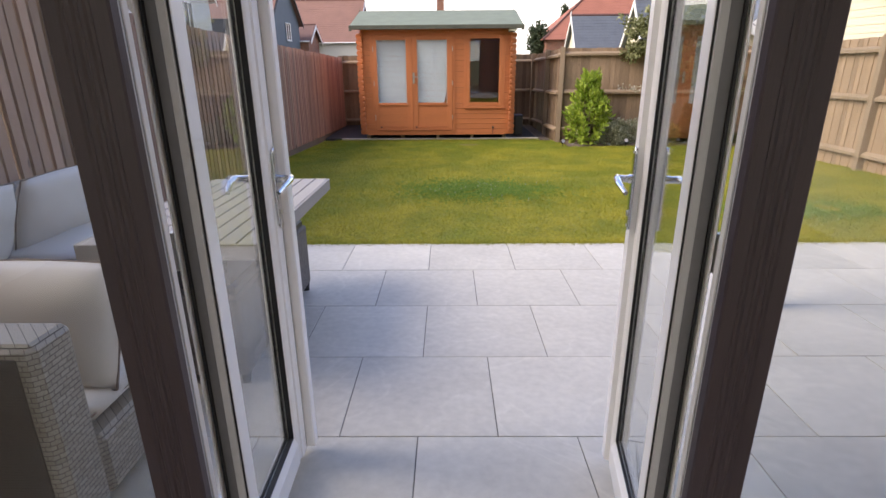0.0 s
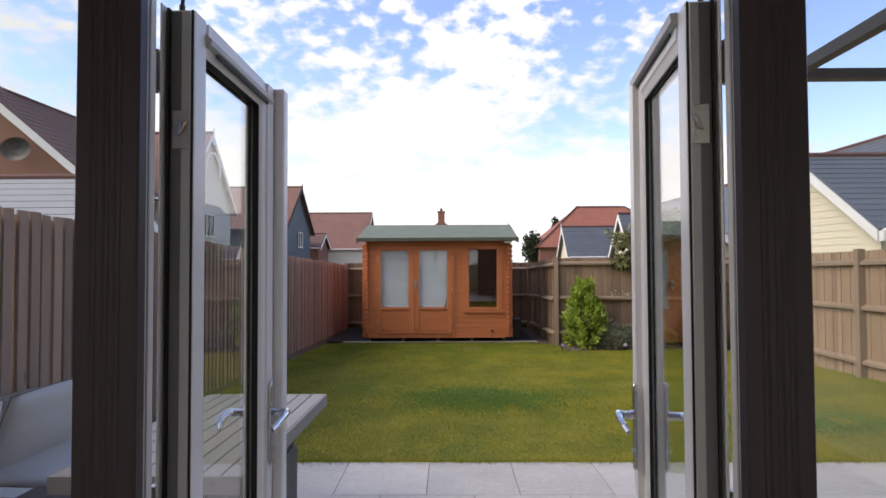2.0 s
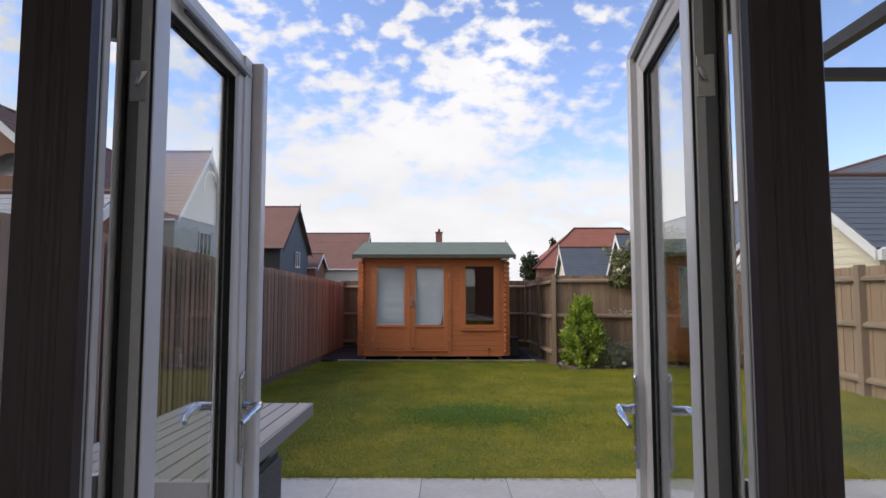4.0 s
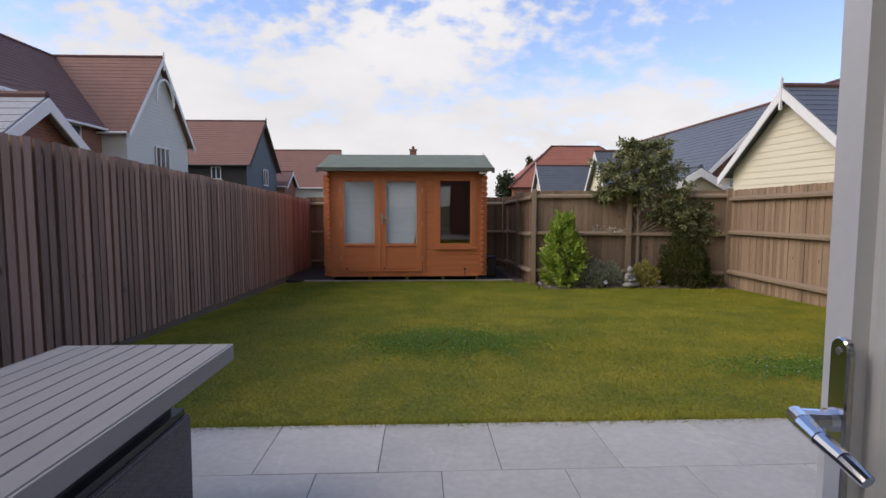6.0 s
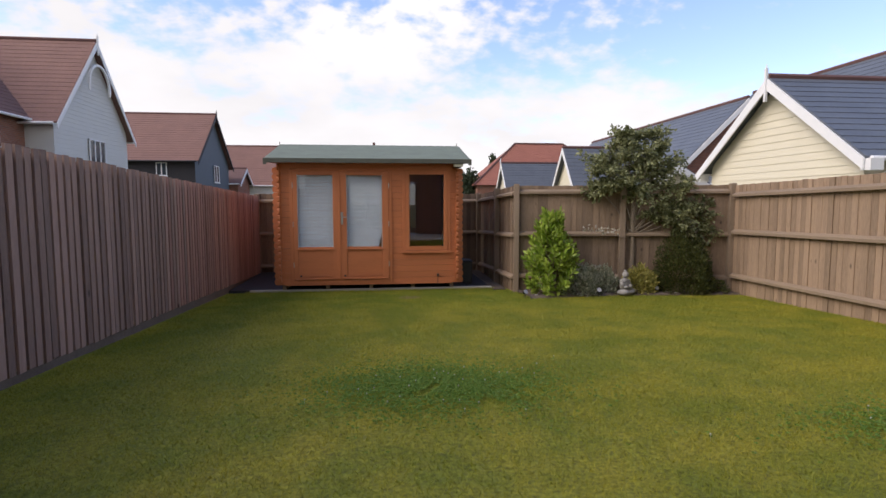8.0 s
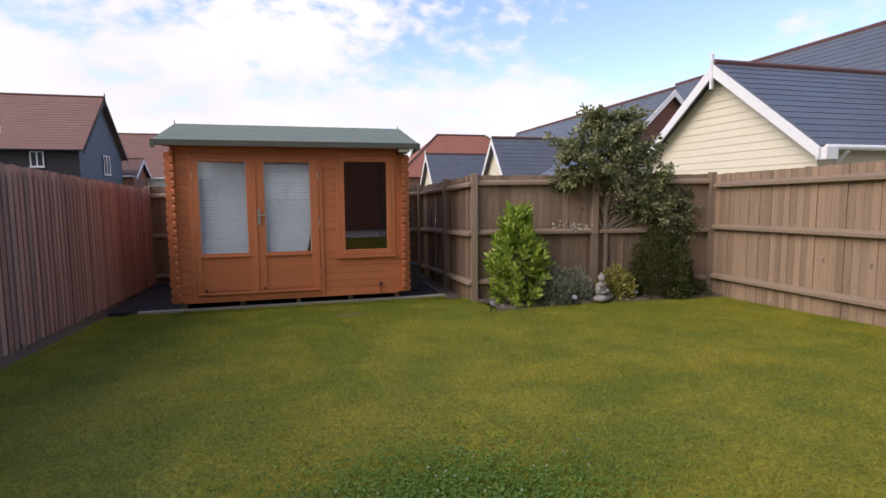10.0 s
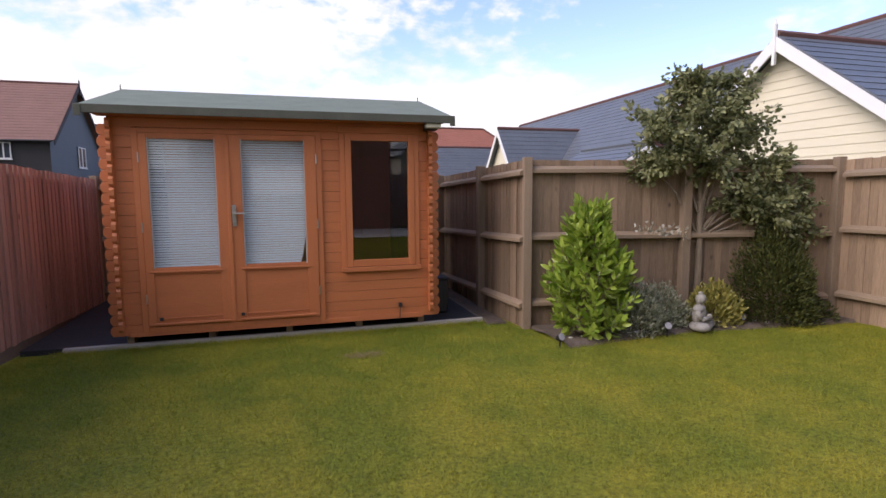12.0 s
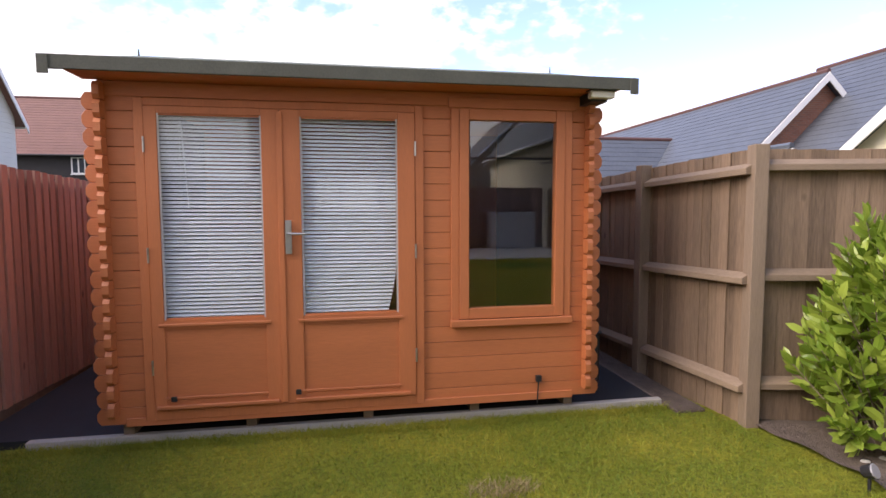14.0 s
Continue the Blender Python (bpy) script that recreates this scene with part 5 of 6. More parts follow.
rod(bm, S(-0.70, SF + 0.0185, 1.93), S(-0.665, SF + 0.0165, 1.36), 0.004)
part("blind_wand", bm, BLIND, shed, "white blind tilt wand")
shed_box("astragal", MIDX - 0.02, MIDX + 0.02, SF - 0.042, SF - 0.0305, ZB + 0.10, DZ1 - 0.07, SHED_V, bevel=0.004)
hp = shed_box("handle_plate", -0.045, -0.003, SF - 0.052, SF - 0.0425, 1.045, 1.275, STEEL, None, "brushed steel handle plate", bevel=0.003)
bm = bmesh.new()
rod(bm, S(-0.024, SF - 0.05, 1.185), S(-0.024, SF - 0.095, 1.185), 0.009)
rod(bm, S(-0.024, SF - 0.092, 1.185), S(0.10, SF - 0.092, 1.183), 0.0085)
part("lever", bm, STEEL, hp)
bm = bmesh.new()
rod(bm, S(-0.024, SF - 0.053, 1.09), S(-0.024, SF - 0.06, 1.09), 0.012)
part("lock", bm, STEEL, hp)

# single window with casing
win = shed_box("window", WX0, WX0 + 0.07, SF - 0.03, SF + 0.04, WZ0, WZ1, SHED_V, None, "dark glazed window in an orange frame", bevel=0.003)
shed_box("window_frame", WX1 - 0.07, WX1, SF - 0.03, SF + 0.04, WZ0, WZ1, SHED_V, win, bevel=0.003)
shed_box("window_frame", WX0 + 0.0705, WX1 - 0.0705, SF - 0.028, SF + 0.038, WZ0, 0.622, SHED, win, bevel=0.003)
shed_box("window_frame", WX0 + 0.0705, WX1 - 0.0705, SF - 0.028, SF + 0.038, 1.98, WZ1, SHED, win, bevel=0.003)
shed_box("casing", 1.105, WX0 - 0.0005, SF - 0.02, SF - 0.003, 0.49, 2.125, SHED_V, win, bevel=0.004)
shed_box("casing", WX1 + 0.0005, 2.02, SF - 0.02, SF - 0.003, 0.49, 2.125, SHED_V, win, bevel=0.004)
shed_box("casing", 1.085, 2.04, SF - 0.034, SF - 0.0205, 2.062, 2.135, SHED, win, bevel=0.004)
shed_box("window_sill", 1.095, 2.03, SF - 0.05, SF - 0.0205, 0.488, 0.54, SHED, win, bevel=0.005)
g = shed_box("pane", WX0 + 0.068, WX1 - 0.068, SF + 0.0, SF + 0.004, 0.618, 1.984, SHED_GLASS, win)

ft = shed_box("light_mount", 2.075, 2.20, SF - 0.20, SF - 0.014, 2.10, 2.17, BLACKP, None)
ft.parent = shed
fl = shed_box("floodlight", 2.05, 2.225, SF - 0.265, SF - 0.20, 2.115, 2.165, LAMP_LENS, None, "small pale floodlight under the eave", bevel=0.006)
shed_box("light_hood", 2.04, 2.235, SF - 0.275, SF - 0.19, 2.1655, 2.185, BLACKP, fl)
oc = shed_box("outdoor_socket", 1.755, 1.795, SF - 0.03, SF - 0.003, 0.045, 0.09, BLACKP, None, "small black cable socket")
bm = bmesh.new()
rod(bm, S(1.775, SF - 0.018, 0.045), S(1.765, SF - 0.022, -0.12), 0.005)
part("cable", bm, BLACKP, oc)
for x in (-1.12, -0.32, 0.50, 1.30, 2.05):
    shed_box("bearer", x - 0.035, x + 0.035, SF + 0.075, SB, -0.187, ZB - 0.002, POST)

bm = bmesh.new()
box(bm, -2.14, 2.80, 12.661, 15.42, -0.8, -0.408)
tagged(new("shed_base", mesh_of("shed_base", bm, MEMBRANE)), "black membrane covered base round the summer house", "base", kind="structure")
for nm, s in (("edging_board", (-1.745, 2.845, 12.60, 12.66, -0.8, -0.402)), ("edging_board", (2.802, 2.845, 12.661, 15.4, -0.8, -0.405))):
    bm = bmesh.new()
    box(bm, *s)
    tagged(new(nm, mesh_of(nm, bm, CONCRETE if s[0] < 0 else GRAVEL_B, bevel=0.006)), "grey weathered edging round the shed base", "edging", "edging boards", "structure")
bm = bmesh.new()
box(bm, 2.8465, 3.09, 12.40, 15.44, -0.8, -0.425)
tagged(new("soil_strip", mesh_of("soil_strip", bm, SOIL, bevel=0.01)), "bare dark soil between the shed base and the fence", "soil", kind="structure")
bx = thing("storage_box", "black plastic box beside the summer house", "box", (2.43, 13.25, -0.4075))
boxes("body", [(-0.10, 0.10, -0.2, 0.2, 0, 0.44)], BLACKP, bx, bevel=0.02)
boxes("lid", [(-0.11, 0.11, -0.21, 0.21, 0.4405, 0.47)], BLACKP, bx, bevel=0.01)
h = gable_house("low black outbuilding with a flat dark roof behind the fence", -7.0, -3.5, 16.2, 19.0, 1.50, 1.68, "x", BLACK_B, MEMBRANE, over=0.2, finial=False, category="outbuilding", barge_m=BLACK_B)


# ---- planting ----
def leaves(name, places, ways, lengths, widths, material, parent, fold=0.25):
    """Many small pointed leaves in one mesh: each a folded, rounded blade of eight triangles."""
    n = len(places)
    ways = ways / np.linalg.norm(ways, axis=1)[:, None]
    ref = np.random.normal(size=(n, 3))
    side = np.cross(ways, ref)
    side /= np.linalg.norm(side, axis=1)[:, None] + 1e-9
    up = np.cross(side, ways)
    Lh, Wd = lengths[:, None], widths[:, None]
    v = np.empty((n, 8, 3))
    v[:, 0] = places
    v[:, 1] = places + ways * Lh * 0.30 + side * Wd * 0.44 + up * Wd * fold
    v[:, 2] = places + ways * Lh * 0.70 + side * Wd * 0.42 + up * (Wd * fold - Lh * 0.03)
    v[:, 3] = places + ways * Lh - up * Lh * 0.09
    v[:, 4] = places + ways * Lh * 0.70 - side * Wd * 0.42 + up * (Wd * fold - Lh * 0.03)
    v[:, 5] = places + ways * Lh * 0.30 - side * Wd * 0.44 + up * Wd * fold
    v[:, 6] = places + ways * Lh * 0.35
    v[:, 7] = places + ways * Lh * 0.72 - up * Lh * 0.03
    idx = np.arange(n)[:, None] * 8
    tris = np.concatenate([idx + np.array([t]) for t in ([0, 1, 6], [6, 1, 7], [7, 1, 2], [7, 2, 3], [0, 6, 5], [6, 7, 5], [7, 4, 5], [7, 3, 4])])
    me = bpy.data.meshes.new(name)
    me.from_pydata(v.reshape(-1, 3), [], tris.tolist())
    me.materials.append(material)
    ob = new(name, me)
    ob.parent = parent
    return ob


def rnd(n):
    return np.random.normal(size=(n, 3))


def shrub(name, label, x, y, z, r, h, count, ln, wd, material, droop=0.0, lift=0.5, twigs=9):
    s = thing(name, label, "shrub", (x, y, z))
    d = rnd(count)
    d[:, 2] = np.abs(d[:, 2]) * 0.9 + 0.05
    d /= np.linalg.norm(d, axis=1)[:, None]
    rad = 0.55 + 0.5 * np.random.rand(count) ** 0.6
    lump = 1 + 0.22 * np.array([noise.noise((p[0] * 2.6 + x, p[1] * 2.6, p[2] * 2.6)) for p in d])
    pts = d * np.array([r, r, h]) * (rad * lump)[:, None]
    ways = d + rnd(count) * 0.45 + np.array([0, 0, lift])
    leaves("leaves", pts, ways, ln * (0.7 + 0.6 * np.random.rand(count)), wd * (0.7 + 0.6 * np.random.rand(count)), material, s)
    bm = bmesh.new()
    for i in range(twigs):
        a = random.uniform(0, 6.28)
        k = random.uniform(0.3, 0.8)
        rod(bm, (0.02 * math.cos(a), 0.02 * math.sin(a), 0), (r * k * math.cos(a), r * k * math.sin(a), h * random.uniform(0.5, 0.85)), 0.008, 0.003, 5)
    tagged(part("stem", bm, BARK, s), kind="stuff")
    return s


def laurel(x, y, z):
    """An upright cherry laurel: shoots that rise to a ragged cone, with large glossy leaves round each."""
    s = thing("laurel_bush", "upright glossy bright green laurel bush in the bed", "bush", (x, y, z))
    P, W, Ln = [], [], []
    bm = bmesh.new()
    rng = random.Random(5)
    for k in range(150):
        hgt = rng.random() ** 0.8
        a = rng.uniform(0, 6.283)
        rr = (0.47 * (1 - hgt) ** 0.6 + 0.09) * rng.uniform(0.72, 1.08)
        tip = Vector((rr * math.cos(a), rr * math.sin(a), 0.16 + 1.24 * hgt + rng.uniform(-0.05, 0.08)))
        if k < 6:
            tip = Vector((0.17 * math.cos(k * 1.1), 0.15 * math.sin(k * 1.1), 1.36 + 0.045 * (k % 3)))
        base = Vector((tip.x * 0.35, tip.y * 0.35, max(0.03, tip.z - 0.38)))
        if k % 3 == 0:
            rod(bm, (0, 0, 0), base, 0.009, 0.006, 5)
        rod(bm, base, tip, 0.006, 0.003, 5)
        ax = (tip - base).normalized()
        n = 15
        for i in range(n):
            f = 0.25 + 0.75 * i / (n - 1)
            p = base.lerp(tip, f)
            b = i * 2.399 + k
            u = ax.orthogonal().normalized()
            v = ax.cross(u)
            outw = math.cos(b) * u + math.sin(b) * v
            w = outw * (1.25 - 0.75 * f) + ax * (0.3 + 0.7 * f)
            P.append(p)
            W.append(w)
            Ln.append(0.155 - 0.045 * f)
    tagged(part("stem", bm, BARK, s), kind="stuff")
    n = len(P)
    Ln = np.array(Ln) * (0.75 + 0.5 * np.random.rand(n))
    leaves("leaves", np.array(P), np.array(W), Ln, Ln * 0.43, LEAF_LAUREL, s, 0.14)


bm = bmesh.new()
nx, ny = 60, 16
rows = []
for j in range(ny + 1):
    row = []
    for i in range(nx + 1):
        x = 3.2 + 3.75 * i / nx
        back = 12.1 - 0.2 * (x - 3.2)
        front = 11.02 + 0.16 * math.sin((x - 3.2) * 1.1) + 0.05 * noise.noise((x * 3, 0, 4)) + 0.07 * (x > 6.0) * (x - 6.0)
        y = front + (back - front) * j / ny
        row.append(bm.verts.new((x, y, slope_z(y) + (0.035 + 0.03 * noise.noise((x * 4, y * 4, 2))) * min(1, j / 2) - 0.004 * (j == 0))))
    rows.append(row)
for j in range(ny):
    for i in range(nx):
        bm.faces.new((rows[j][i], rows[j][i + 1], rows[j + 1][i + 1], rows[j + 1][i]))
bed = tagged(new("flower_bed", mesh_of("flower_bed", bm, SOIL, smooth=True)), "dark soil bed in front of the fence", "flower bed", kind="structure")

laurel(3.68, 11.50, -0.40)
shrub("grey_shrub", "low grey-green leafy shrub beside the laurel", 4.20, 11.45, -0.40, 0.36, 0.50, 2600, 0.05, 0.020, LEAF_GREY)
shrub("silver_shrub", "low silvery shrub behind the stone statue", 4.62, 11.55, -0.40, 0.31, 0.46, 2200, 0.045, 0.018, LEAF_GREY)
shrub("yellow_shrub", "low yellow and green variegated shrub by the statue", 5.33, 11.48, -0.40, 0.30, 0.44, 1500, 0.062, 0.034, LEAF_YEL)
shrub("conifer_bush", "dark olive green bush under the small tree", 6.10, 11.42, -0.40, 0.49, 1.02, 12000, 0.05, 0.02, LEAF_DARK, twigs=14)
shrub("low_shrub", "small dark shrub at the end of the bed", 6.62, 11.2, -0.40, 0.2, 0.22, 300, 0.05, 0.02, LEAF_DARK)


def small_tree(x, y, z):
    t = thing("small_tree", "small garden tree with a slim trunk and loose grey-green crown", "tree", (x, y, z))
    rng = random.Random(11)
    bm = bmesh.new()
    rod(bm, (0, 0, 0), (0.015, 0, 0.7), 0.045, 0.04, 9)
    rod(bm, (0.015, 0, 0.7), (0.0, 0.0, 1.45), 0.04, 0.033, 9)
    part("trunk", bm, BARK, t)
    blobs = [(0.05, 0, 2.46, 0.62, 0.46), (-0.45, 0.05, 2.2, 0.55, 0.42), (0.45, 0, 2.3, 0.55, 0.48), (0.1, -0.1, 1.95, 0.75, 0.35), (0.75, -0.15, 1.75, 0.45, 0.35), (-0.15, 0, 2.80, 0.3, 0.2), (0.35, 0, 2.76, 0.28, 0.2),
             (0.85, -0.2, 1.35, 0.50, 0.34), (1.1, -0.2, 1.2, 0.40, 0.30), (0.45, -0.1, 1.45, 0.40, 0.22), (-0.6, 0.1, 1.85, 0.35, 0.16), (1.2, -0.2, 1.6, 0.25, 0.25)]
    P, W = [], []
    bm = bmesh.new()
    for bx_, by_, bz, r, h_ in blobs:
        c = Vector((bx_, by_, bz))
        start = Vector((0, 0, rng.uniform(1.0, 1.5) if bz > 1.5 else 1.0))
        mid = start.lerp(c, 0.5) + Vector((0, 0, 0.1))
        rod(bm, start, mid, 0.018, 0.012, 6)
        rod(bm, mid, c, 0.012, 0.006, 6)
        for k in range(int(34 * r / 0.5)):
            d = Vector((rng.gauss(0, 1), rng.gauss(0, 1), rng.gauss(0, 1))).normalized()
            tip = c + Vector((d.x * r, d.y * r * 0.75, d.z * h_)) * rng.uniform(0.45, 1.3)
            st = c + (tip - c) * 0.15
            rod(bm, st, tip, 0.004, 0.002, 4)
            for i in range(46):
                f = rng.uniform(0.25, 1.05)
                P.append(st.lerp(tip, f) + Vector((rng.gauss(0, 0.035), rng.gauss(0, 0.035), rng.gauss(0, 0.03))))
                W.append(d + Vector((rng.gauss(0, 0.8), rng.gauss(0, 0.8), rng.gauss(-0.2, 0.7))))
    tagged(part("branch", bm, BARK, t), kind="stuff")
    n = len(P)
    ln = 0.060 * (0.6 + 0.8 * np.random.rand(n))
    leaves("crown", np.array(P), np.array(W), ln, ln * 0.6, LEAF_TREE, t, 0.12)
    m = 60
    c = np.array([-0.62, -0.2, 1.13]) + rnd(m) * np.array([0.16, 0.05, 0.035])
    leaves("pale_sprig", c, rnd(m), np.full(m, 0.06), np.full(m, 0.035), BLOSSOM, t)["kind"] = "stuff"
    bm = bmesh.new()
    rod(bm, (0, 0, 0.95), (-0.78, -0.22, 1.14), 0.006, 0.003, 5)
    part("sprig_branch", bm, BARK, t)


small_tree(5.24, 11.66, -0.40)


def far_tree(label, x, y, h_, r):
    h_ += 0.35 + RISE * y
    t = thing("far_tree", label, "tree", (x, y, -0.8))
    bm = bmesh.new()
    rod(bm, (0, 0, 0), (0, 0, h_ * 0.7), 0.16, 0.05, 7)
    part("trunk", bm, BARK, t)
    n = 1500
    d = rnd(n)
    d /= np.linalg.norm(d, axis=1)[:, None]
    lump = 1 + 0.5 * np.array([noise.noise((p[0] * 1.7 + x, p[1] * 1.7, p[2] * 1.7)) for p in d])
    pts = d * np.array([r, r, h_ * 0.34]) * (np.random.rand(n) ** 0.4 * lump)[:, None] + np.array([0, 0, h_ * 0.68])
    leaves("crown", pts, rnd(n), np.full(n, 0.32), np.full(n, 0.2), LEAF_FAR, t)


far_tree("distant round green tree between the roofs", 10.0, 59.0, 6.4, 1.0)
far_tree("distant slim green tree between the roofs", 13.7, 64.0, 8.4, 0.6)
far_tree("distant slim green tree between the roofs", 10.9, 60.5, 5.2, 0.8)


# ---- statue and spike lights ----
def statue(x, y, z):
    """A seated stone figure as one plain mesh: folded legs, body, arms, head."""
    bm = bmesh.new()

    def ball(c, s, seg=14):
        m = Matrix.Translation(c) @ Matrix.Diagonal((*s, 1))
        bmesh.ops.create_uvsphere(bm, u_segments=seg, v_segments=10, radius=1.0, matrix=m)
    ball((0, 0, 0.045), (0.165, 0.10, 0.05))
    ball((-0.10, -0.03, 0.055), (0.08, 0.075, 0.048))
    ball((0.10, -0.03, 0.055), (0.08, 0.075, 0.048))
    ball((0, 0.02, 0.15), (0.085, 0.062, 0.105))
    ball((0, 0.02, 0.215), (0.098, 0.055, 0.045))
    for s in (-1, 1):
        rod(bm, (s * 0.092, 0.02, 0.21), (s * 0.105, -0.02, 0.13), 0.027, 0.024)
        rod(bm, (s * 0.105, -0.02, 0.13), (s * 0.02, -0.075, 0.135), 0.024, 0.018)
    ball((0, -0.07, 0.14), (0.03, 0.025, 0.035))
    rod(bm, (0, 0.02, 0.24), (0, 0.015, 0.28), 0.028)
    ball((0, 0.01, 0.315), (0.044, 0.047, 0.055))
    ball((0, 0.016, 0.37), (0.022, 0.022, 0.02))
    for s in (-1, 1):
        ball((s * 0.045, 0.012, 0.305), (0.008, 0.012, 0.026), 8)
    ob = new("statue", mesh_of("statue", bm, STATUE, smooth=True))
    ob.matrix_basis = pose(x, y, z, 0, 0, 38) @ Matrix.Diagonal((1.32, 1.2, 1.12, 1))
    tagged(ob, "small pale stone seated garden figure on the bed", "statue")


statue(4.95, 11.24, -0.388)
for x, y, tilt in ((3.10, 11.08, 20), (4.42, 11.14, -10), (5.52, 11.25, 5)):
    sp = thing("spike_light", "small solar spike light with a round pale head", "garden light", (x, y, slope_z(y)), tilt, "spike lights along the bed")
    bm = bmesh.new()
    rod(bm, (0, 0, -0.02), (0, 0, 0.10), 0.008, 0.010)
    part("spike", bm, BLACKP, sp)
    bm = bmesh.new()
    rod(bm, (0, 0.03, 0.10), (0, -0.02, 0.125), 0.03, 0.042, 14)
    hd = part("lamp_head", bm, BLACKP, sp)
    bm = bmesh.new()
    rod(bm, (0, -0.0201, 0.125), (0, -0.026, 0.128), 0.039, 0.037, 14)
    part("lens", bm, SPIKE_LENS, hd)
rng = random.Random(3)
bm = bmesh.new()
bmesh.ops.create_icosphere(bm, subdivisions=2, radius=1.0)
for v in bm.verts:
    v.co *= 1 + 0.18 * noise.noise(v.co * 1.7)
pebble_me = mesh_of("stone", bm, STONE, smooth=True)
for k in range(26):
    x = rng.uniform(3.25, 6.2)
    y = 11.12 + 0.16 * math.sin((x - 3.2) * 1.1) + rng.uniform(0.02, 0.22)
    s = rng.uniform(0.014, 0.036)
    o = new("stone", pebble_me)
    o.matrix_basis = Matrix.LocRotScale((x, y, slope_z(y) + 0.03), Euler((0, 0, rng.uniform(0, 6))), (s * 1.3, s, s * 0.7))
    tagged(o, "small pale stone lying in the bed", "stone", "stones in the bed")


# ---- grass and clover ----
def in_bed(x, y):
    front = 11.02 + 0.16 * np.sin((x - 3.2) * 1.1) + 0.07 * np.clip(x - 6.0, 0, None)
    return (x > 3.2) & (y > front + 0.05)


def turf(name, label, n, x0, x1, y0, y1, h0, h1, wid, keep, material, category="grass"):
    x = np.random.uniform(x0, x1, n)
    y = np.random.uniform(y0, y1, n)
    k = keep(x, y)
    x, y = x[k], y[k]
    n = len(x)
    z = -0.085 - 0.0437 * np.clip(y - 4.0, 0, None) - 0.004
    a = np.random.uniform(0, 2 * np.pi, n)
    hh = np.random.uniform(h0, h1, n)
    lean = np.random.normal(0, 1.0, (n, 2)) * hh[:, None]
    v = np.empty((n, 3, 3))
    v[:, 0] = np.stack([x - np.cos(a) * wid, y - np.sin(a) * wid, z], 1)
    v[:, 1] = np.stack([x + np.cos(a) * wid, y + np.sin(a) * wid, z], 1)
    v[:, 2] = np.stack([x + lean[:, 0], y + lean[:, 1], z + hh], 1)
    me = bpy.data.meshes.new(name)
    me.from_pydata(v.reshape(-1, 3), [], np.arange(3 * n).reshape(-1, 3).tolist())
    me.materials.append(material)
    return tagged(new(name, me), label, category, kind="stuff")


def mown(x, y):
    return ~in_bed(x, y) & ~((y > 12.59) & (x > -2.3) & (x < 2.87)) & ~((x > 3.1) & (y > 12.0)) & ~((x > 2.83) & (y > 12.38))


turf("grass", "short mown grass blades of the lawn", 620000, -2.12, 6.9, 3.97, 13.2, 0.014, 0.038, 0.0021, mown, BLADE)
turf("grass_fringe", "longer ragged grass along the patio edge", 9000, -2.12, 6.9, 3.945, 4.05, 0.03, 0.062, 0.0028, mown, BLADE)
turf("grass_fringe", "longer grass along the shed base", 7000, -1.8, 2.9, 12.46, 12.60, 0.03, 0.065, 0.0028, mown, BLADE)
turf("grass_tuft", "lush green grass growing through the clover", 16000, 0.1, 2.1, 5.5, 7.1, 0.022, 0.048, 0.0024, lambda x, y: ((x - 1.10) / 0.85) ** 2 + ((y - 6.30) / 0.62) ** 2 < np.random.uniform(0.1, 1.25, len(x)), BLADE_G)
turf("grass_tuft", "lush green grass growing by the shed", 60000, -1.9, 3.1, 9.6, 12.58, 0.016, 0.042, 0.0024, lambda x, y: mown(x, y) & (np.random.rand(len(x)) < (y - 9.4) / 3.0), BLADE_G)

turf("dry_patch", "small dry straw-coloured patch worn in the lawn", 1500, 0.95, 1.42, 11.36, 11.60, 0.02, 0.045, 0.003, lambda x, y: ((x - 1.18) / 0.20) ** 2 + ((y - 11.48) / 0.09) ** 2 < np.random.uniform(0.3, 1.4, len(x)), STRAW, "dry patch")


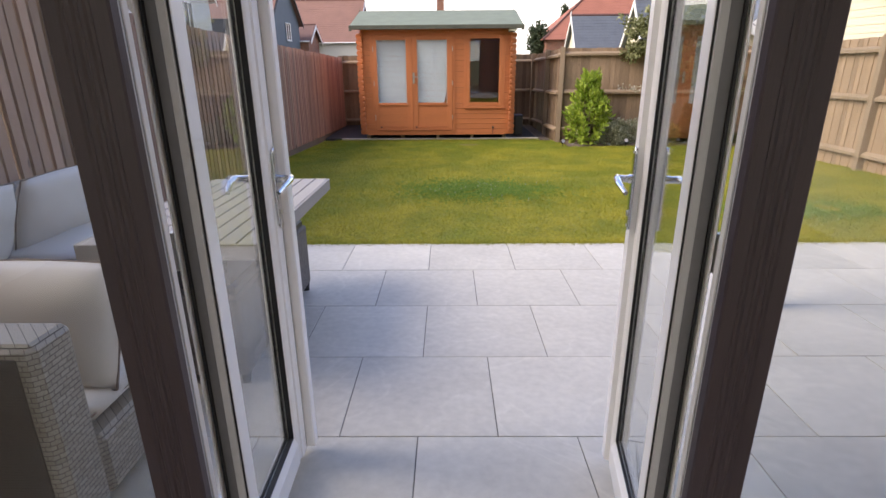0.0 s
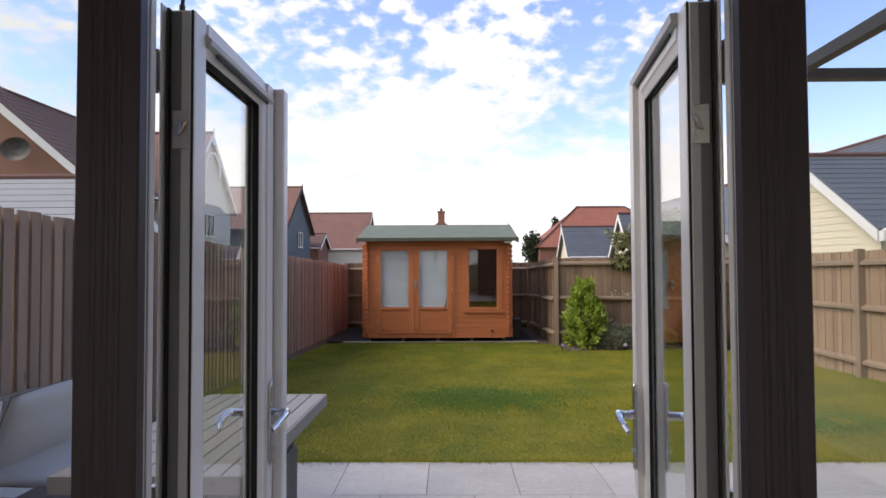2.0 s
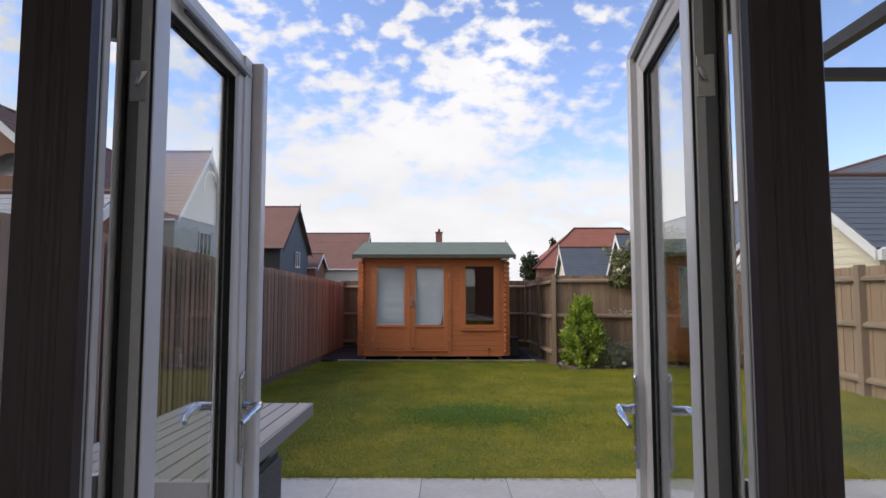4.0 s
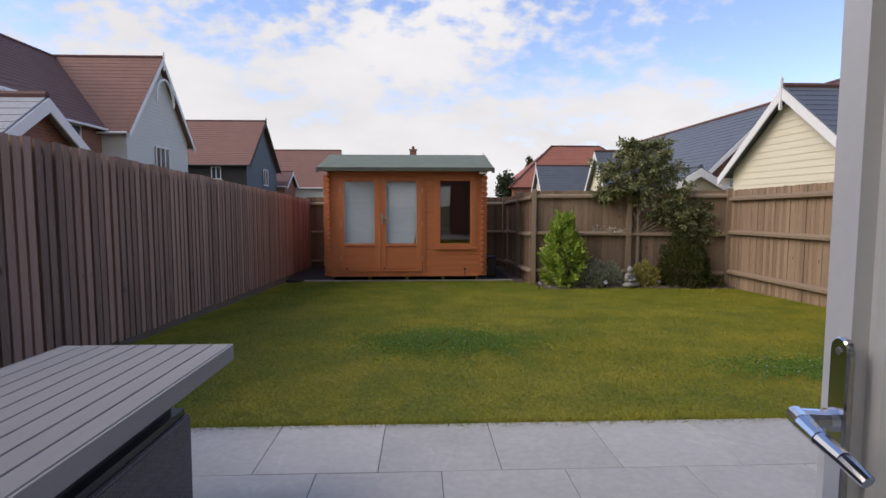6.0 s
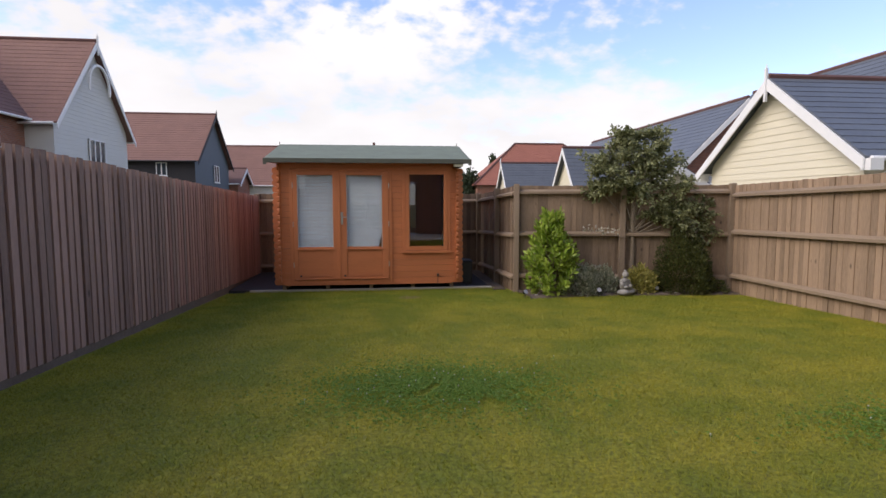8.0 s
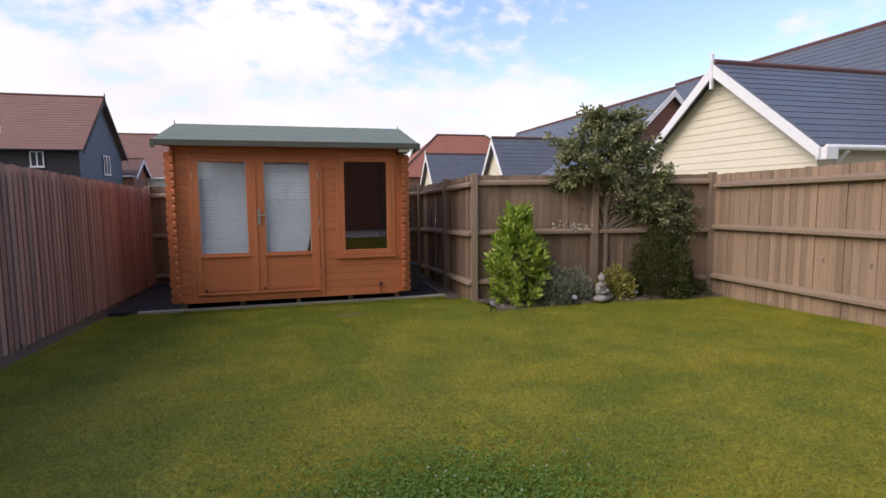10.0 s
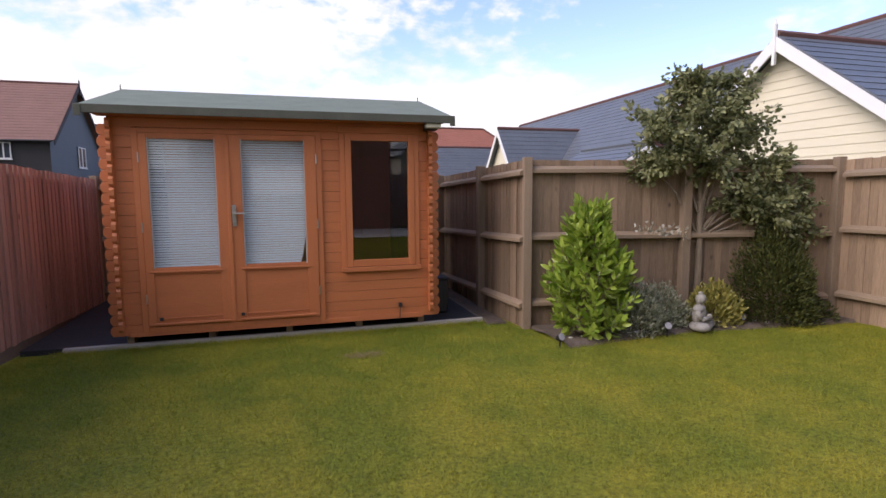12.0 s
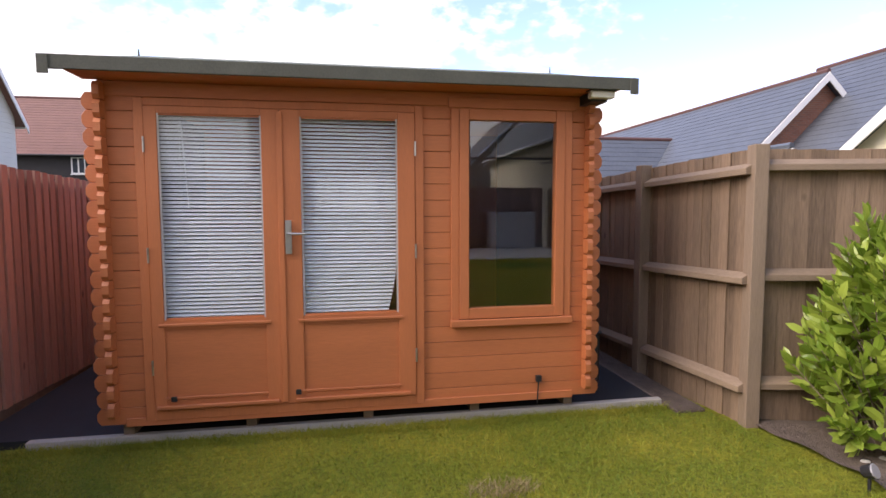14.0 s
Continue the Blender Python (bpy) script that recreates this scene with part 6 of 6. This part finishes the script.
def clover(cx, cy, rx, ry, n, seed):
    r = np.random.RandomState(seed)
    p = r.normal(0, 0.48, (n, 2))
    x, y = cx + p[:, 0] * rx, cy + p[:, 1] * ry
    lump = np.array([noise.noise((a * 3.2, b * 3.2, seed)) for a, b in zip(x, y)])
    k = lump > -0.5
    x, y = x[k], y[k]
    m = len(x)
    P = np.stack([x, y, -0.085 - 0.0437 * np.clip(y - 4, 0, None) + 0.018 + 0.02 * r.rand(m)], 1)
    P = np.repeat(P, 3, 0)
    a = np.tile([0, 2.09, 4.19], m) + np.repeat(r.uniform(0, 6, m), 3)
    W = np.stack([np.cos(a), np.sin(a), 0.25 + 0 * a], 1)
    ob = leaves("clover_patch", P, W, np.full(3 * m, 0.0135), np.full(3 * m, 0.012), CLOVER, None)
    tagged(ob, "darker patch of clover in the lawn", "clover", kind="stuff")
    bm = bmesh.new()
    for i in range(0, m, 160):
        c = Vector((x[i], y[i], slope_z(y[i]) + 0.045))
        bmesh.ops.create_icosphere(bm, subdivisions=1, radius=0.006, matrix=Matrix.Translation(c))
        rod(bm, c, c - Vector((0, 0, 0.05)), 0.001, n=3)
    tagged(new("clover_heads", mesh_of("clover_heads", bm, CLOVER_W)), "tiny white clover heads in the lawn", "clover", kind="stuff")


clover(1.10, 6.30, 0.95, 0.70, 5200, 3)
clover(4.25, 5.10, 0.95, 0.42, 3000, 8)

# ---- pavers ----
bm = bmesh.new()
box(bm, -PW / 2 + 0.002, PW / 2 - 0.002, -PW / 2 + 0.002, PW / 2 - 0.002, -0.02, 0.0)
paver_me = mesh_of("paver", bm, PAVER, bevel=0.0015)
row_y = [3.985 - 0.2975 - 0.5975 * r for r in range(5)]
for r in range(5):
    x = 0.607 + (0, 0.007, 0.014, 0.024, 0.021)[r] + PW / 2 - 5 * PW - (PW / 2 if r % 2 else 0)
    while x < 6.7:
        xa, xb = max(x - PW / 2, -2.16), min(x + PW / 2, 6.40)
        if xb - xa > 0.06:
            shared("paver", paver_me, patio, ((xa + xb) / 2, row_y[r], random.uniform(-0.0008, 0.0008)), radians(180 * random.randint(0, 1)), ((xb - xa) / PW, 0.988, 1))
        x += PW
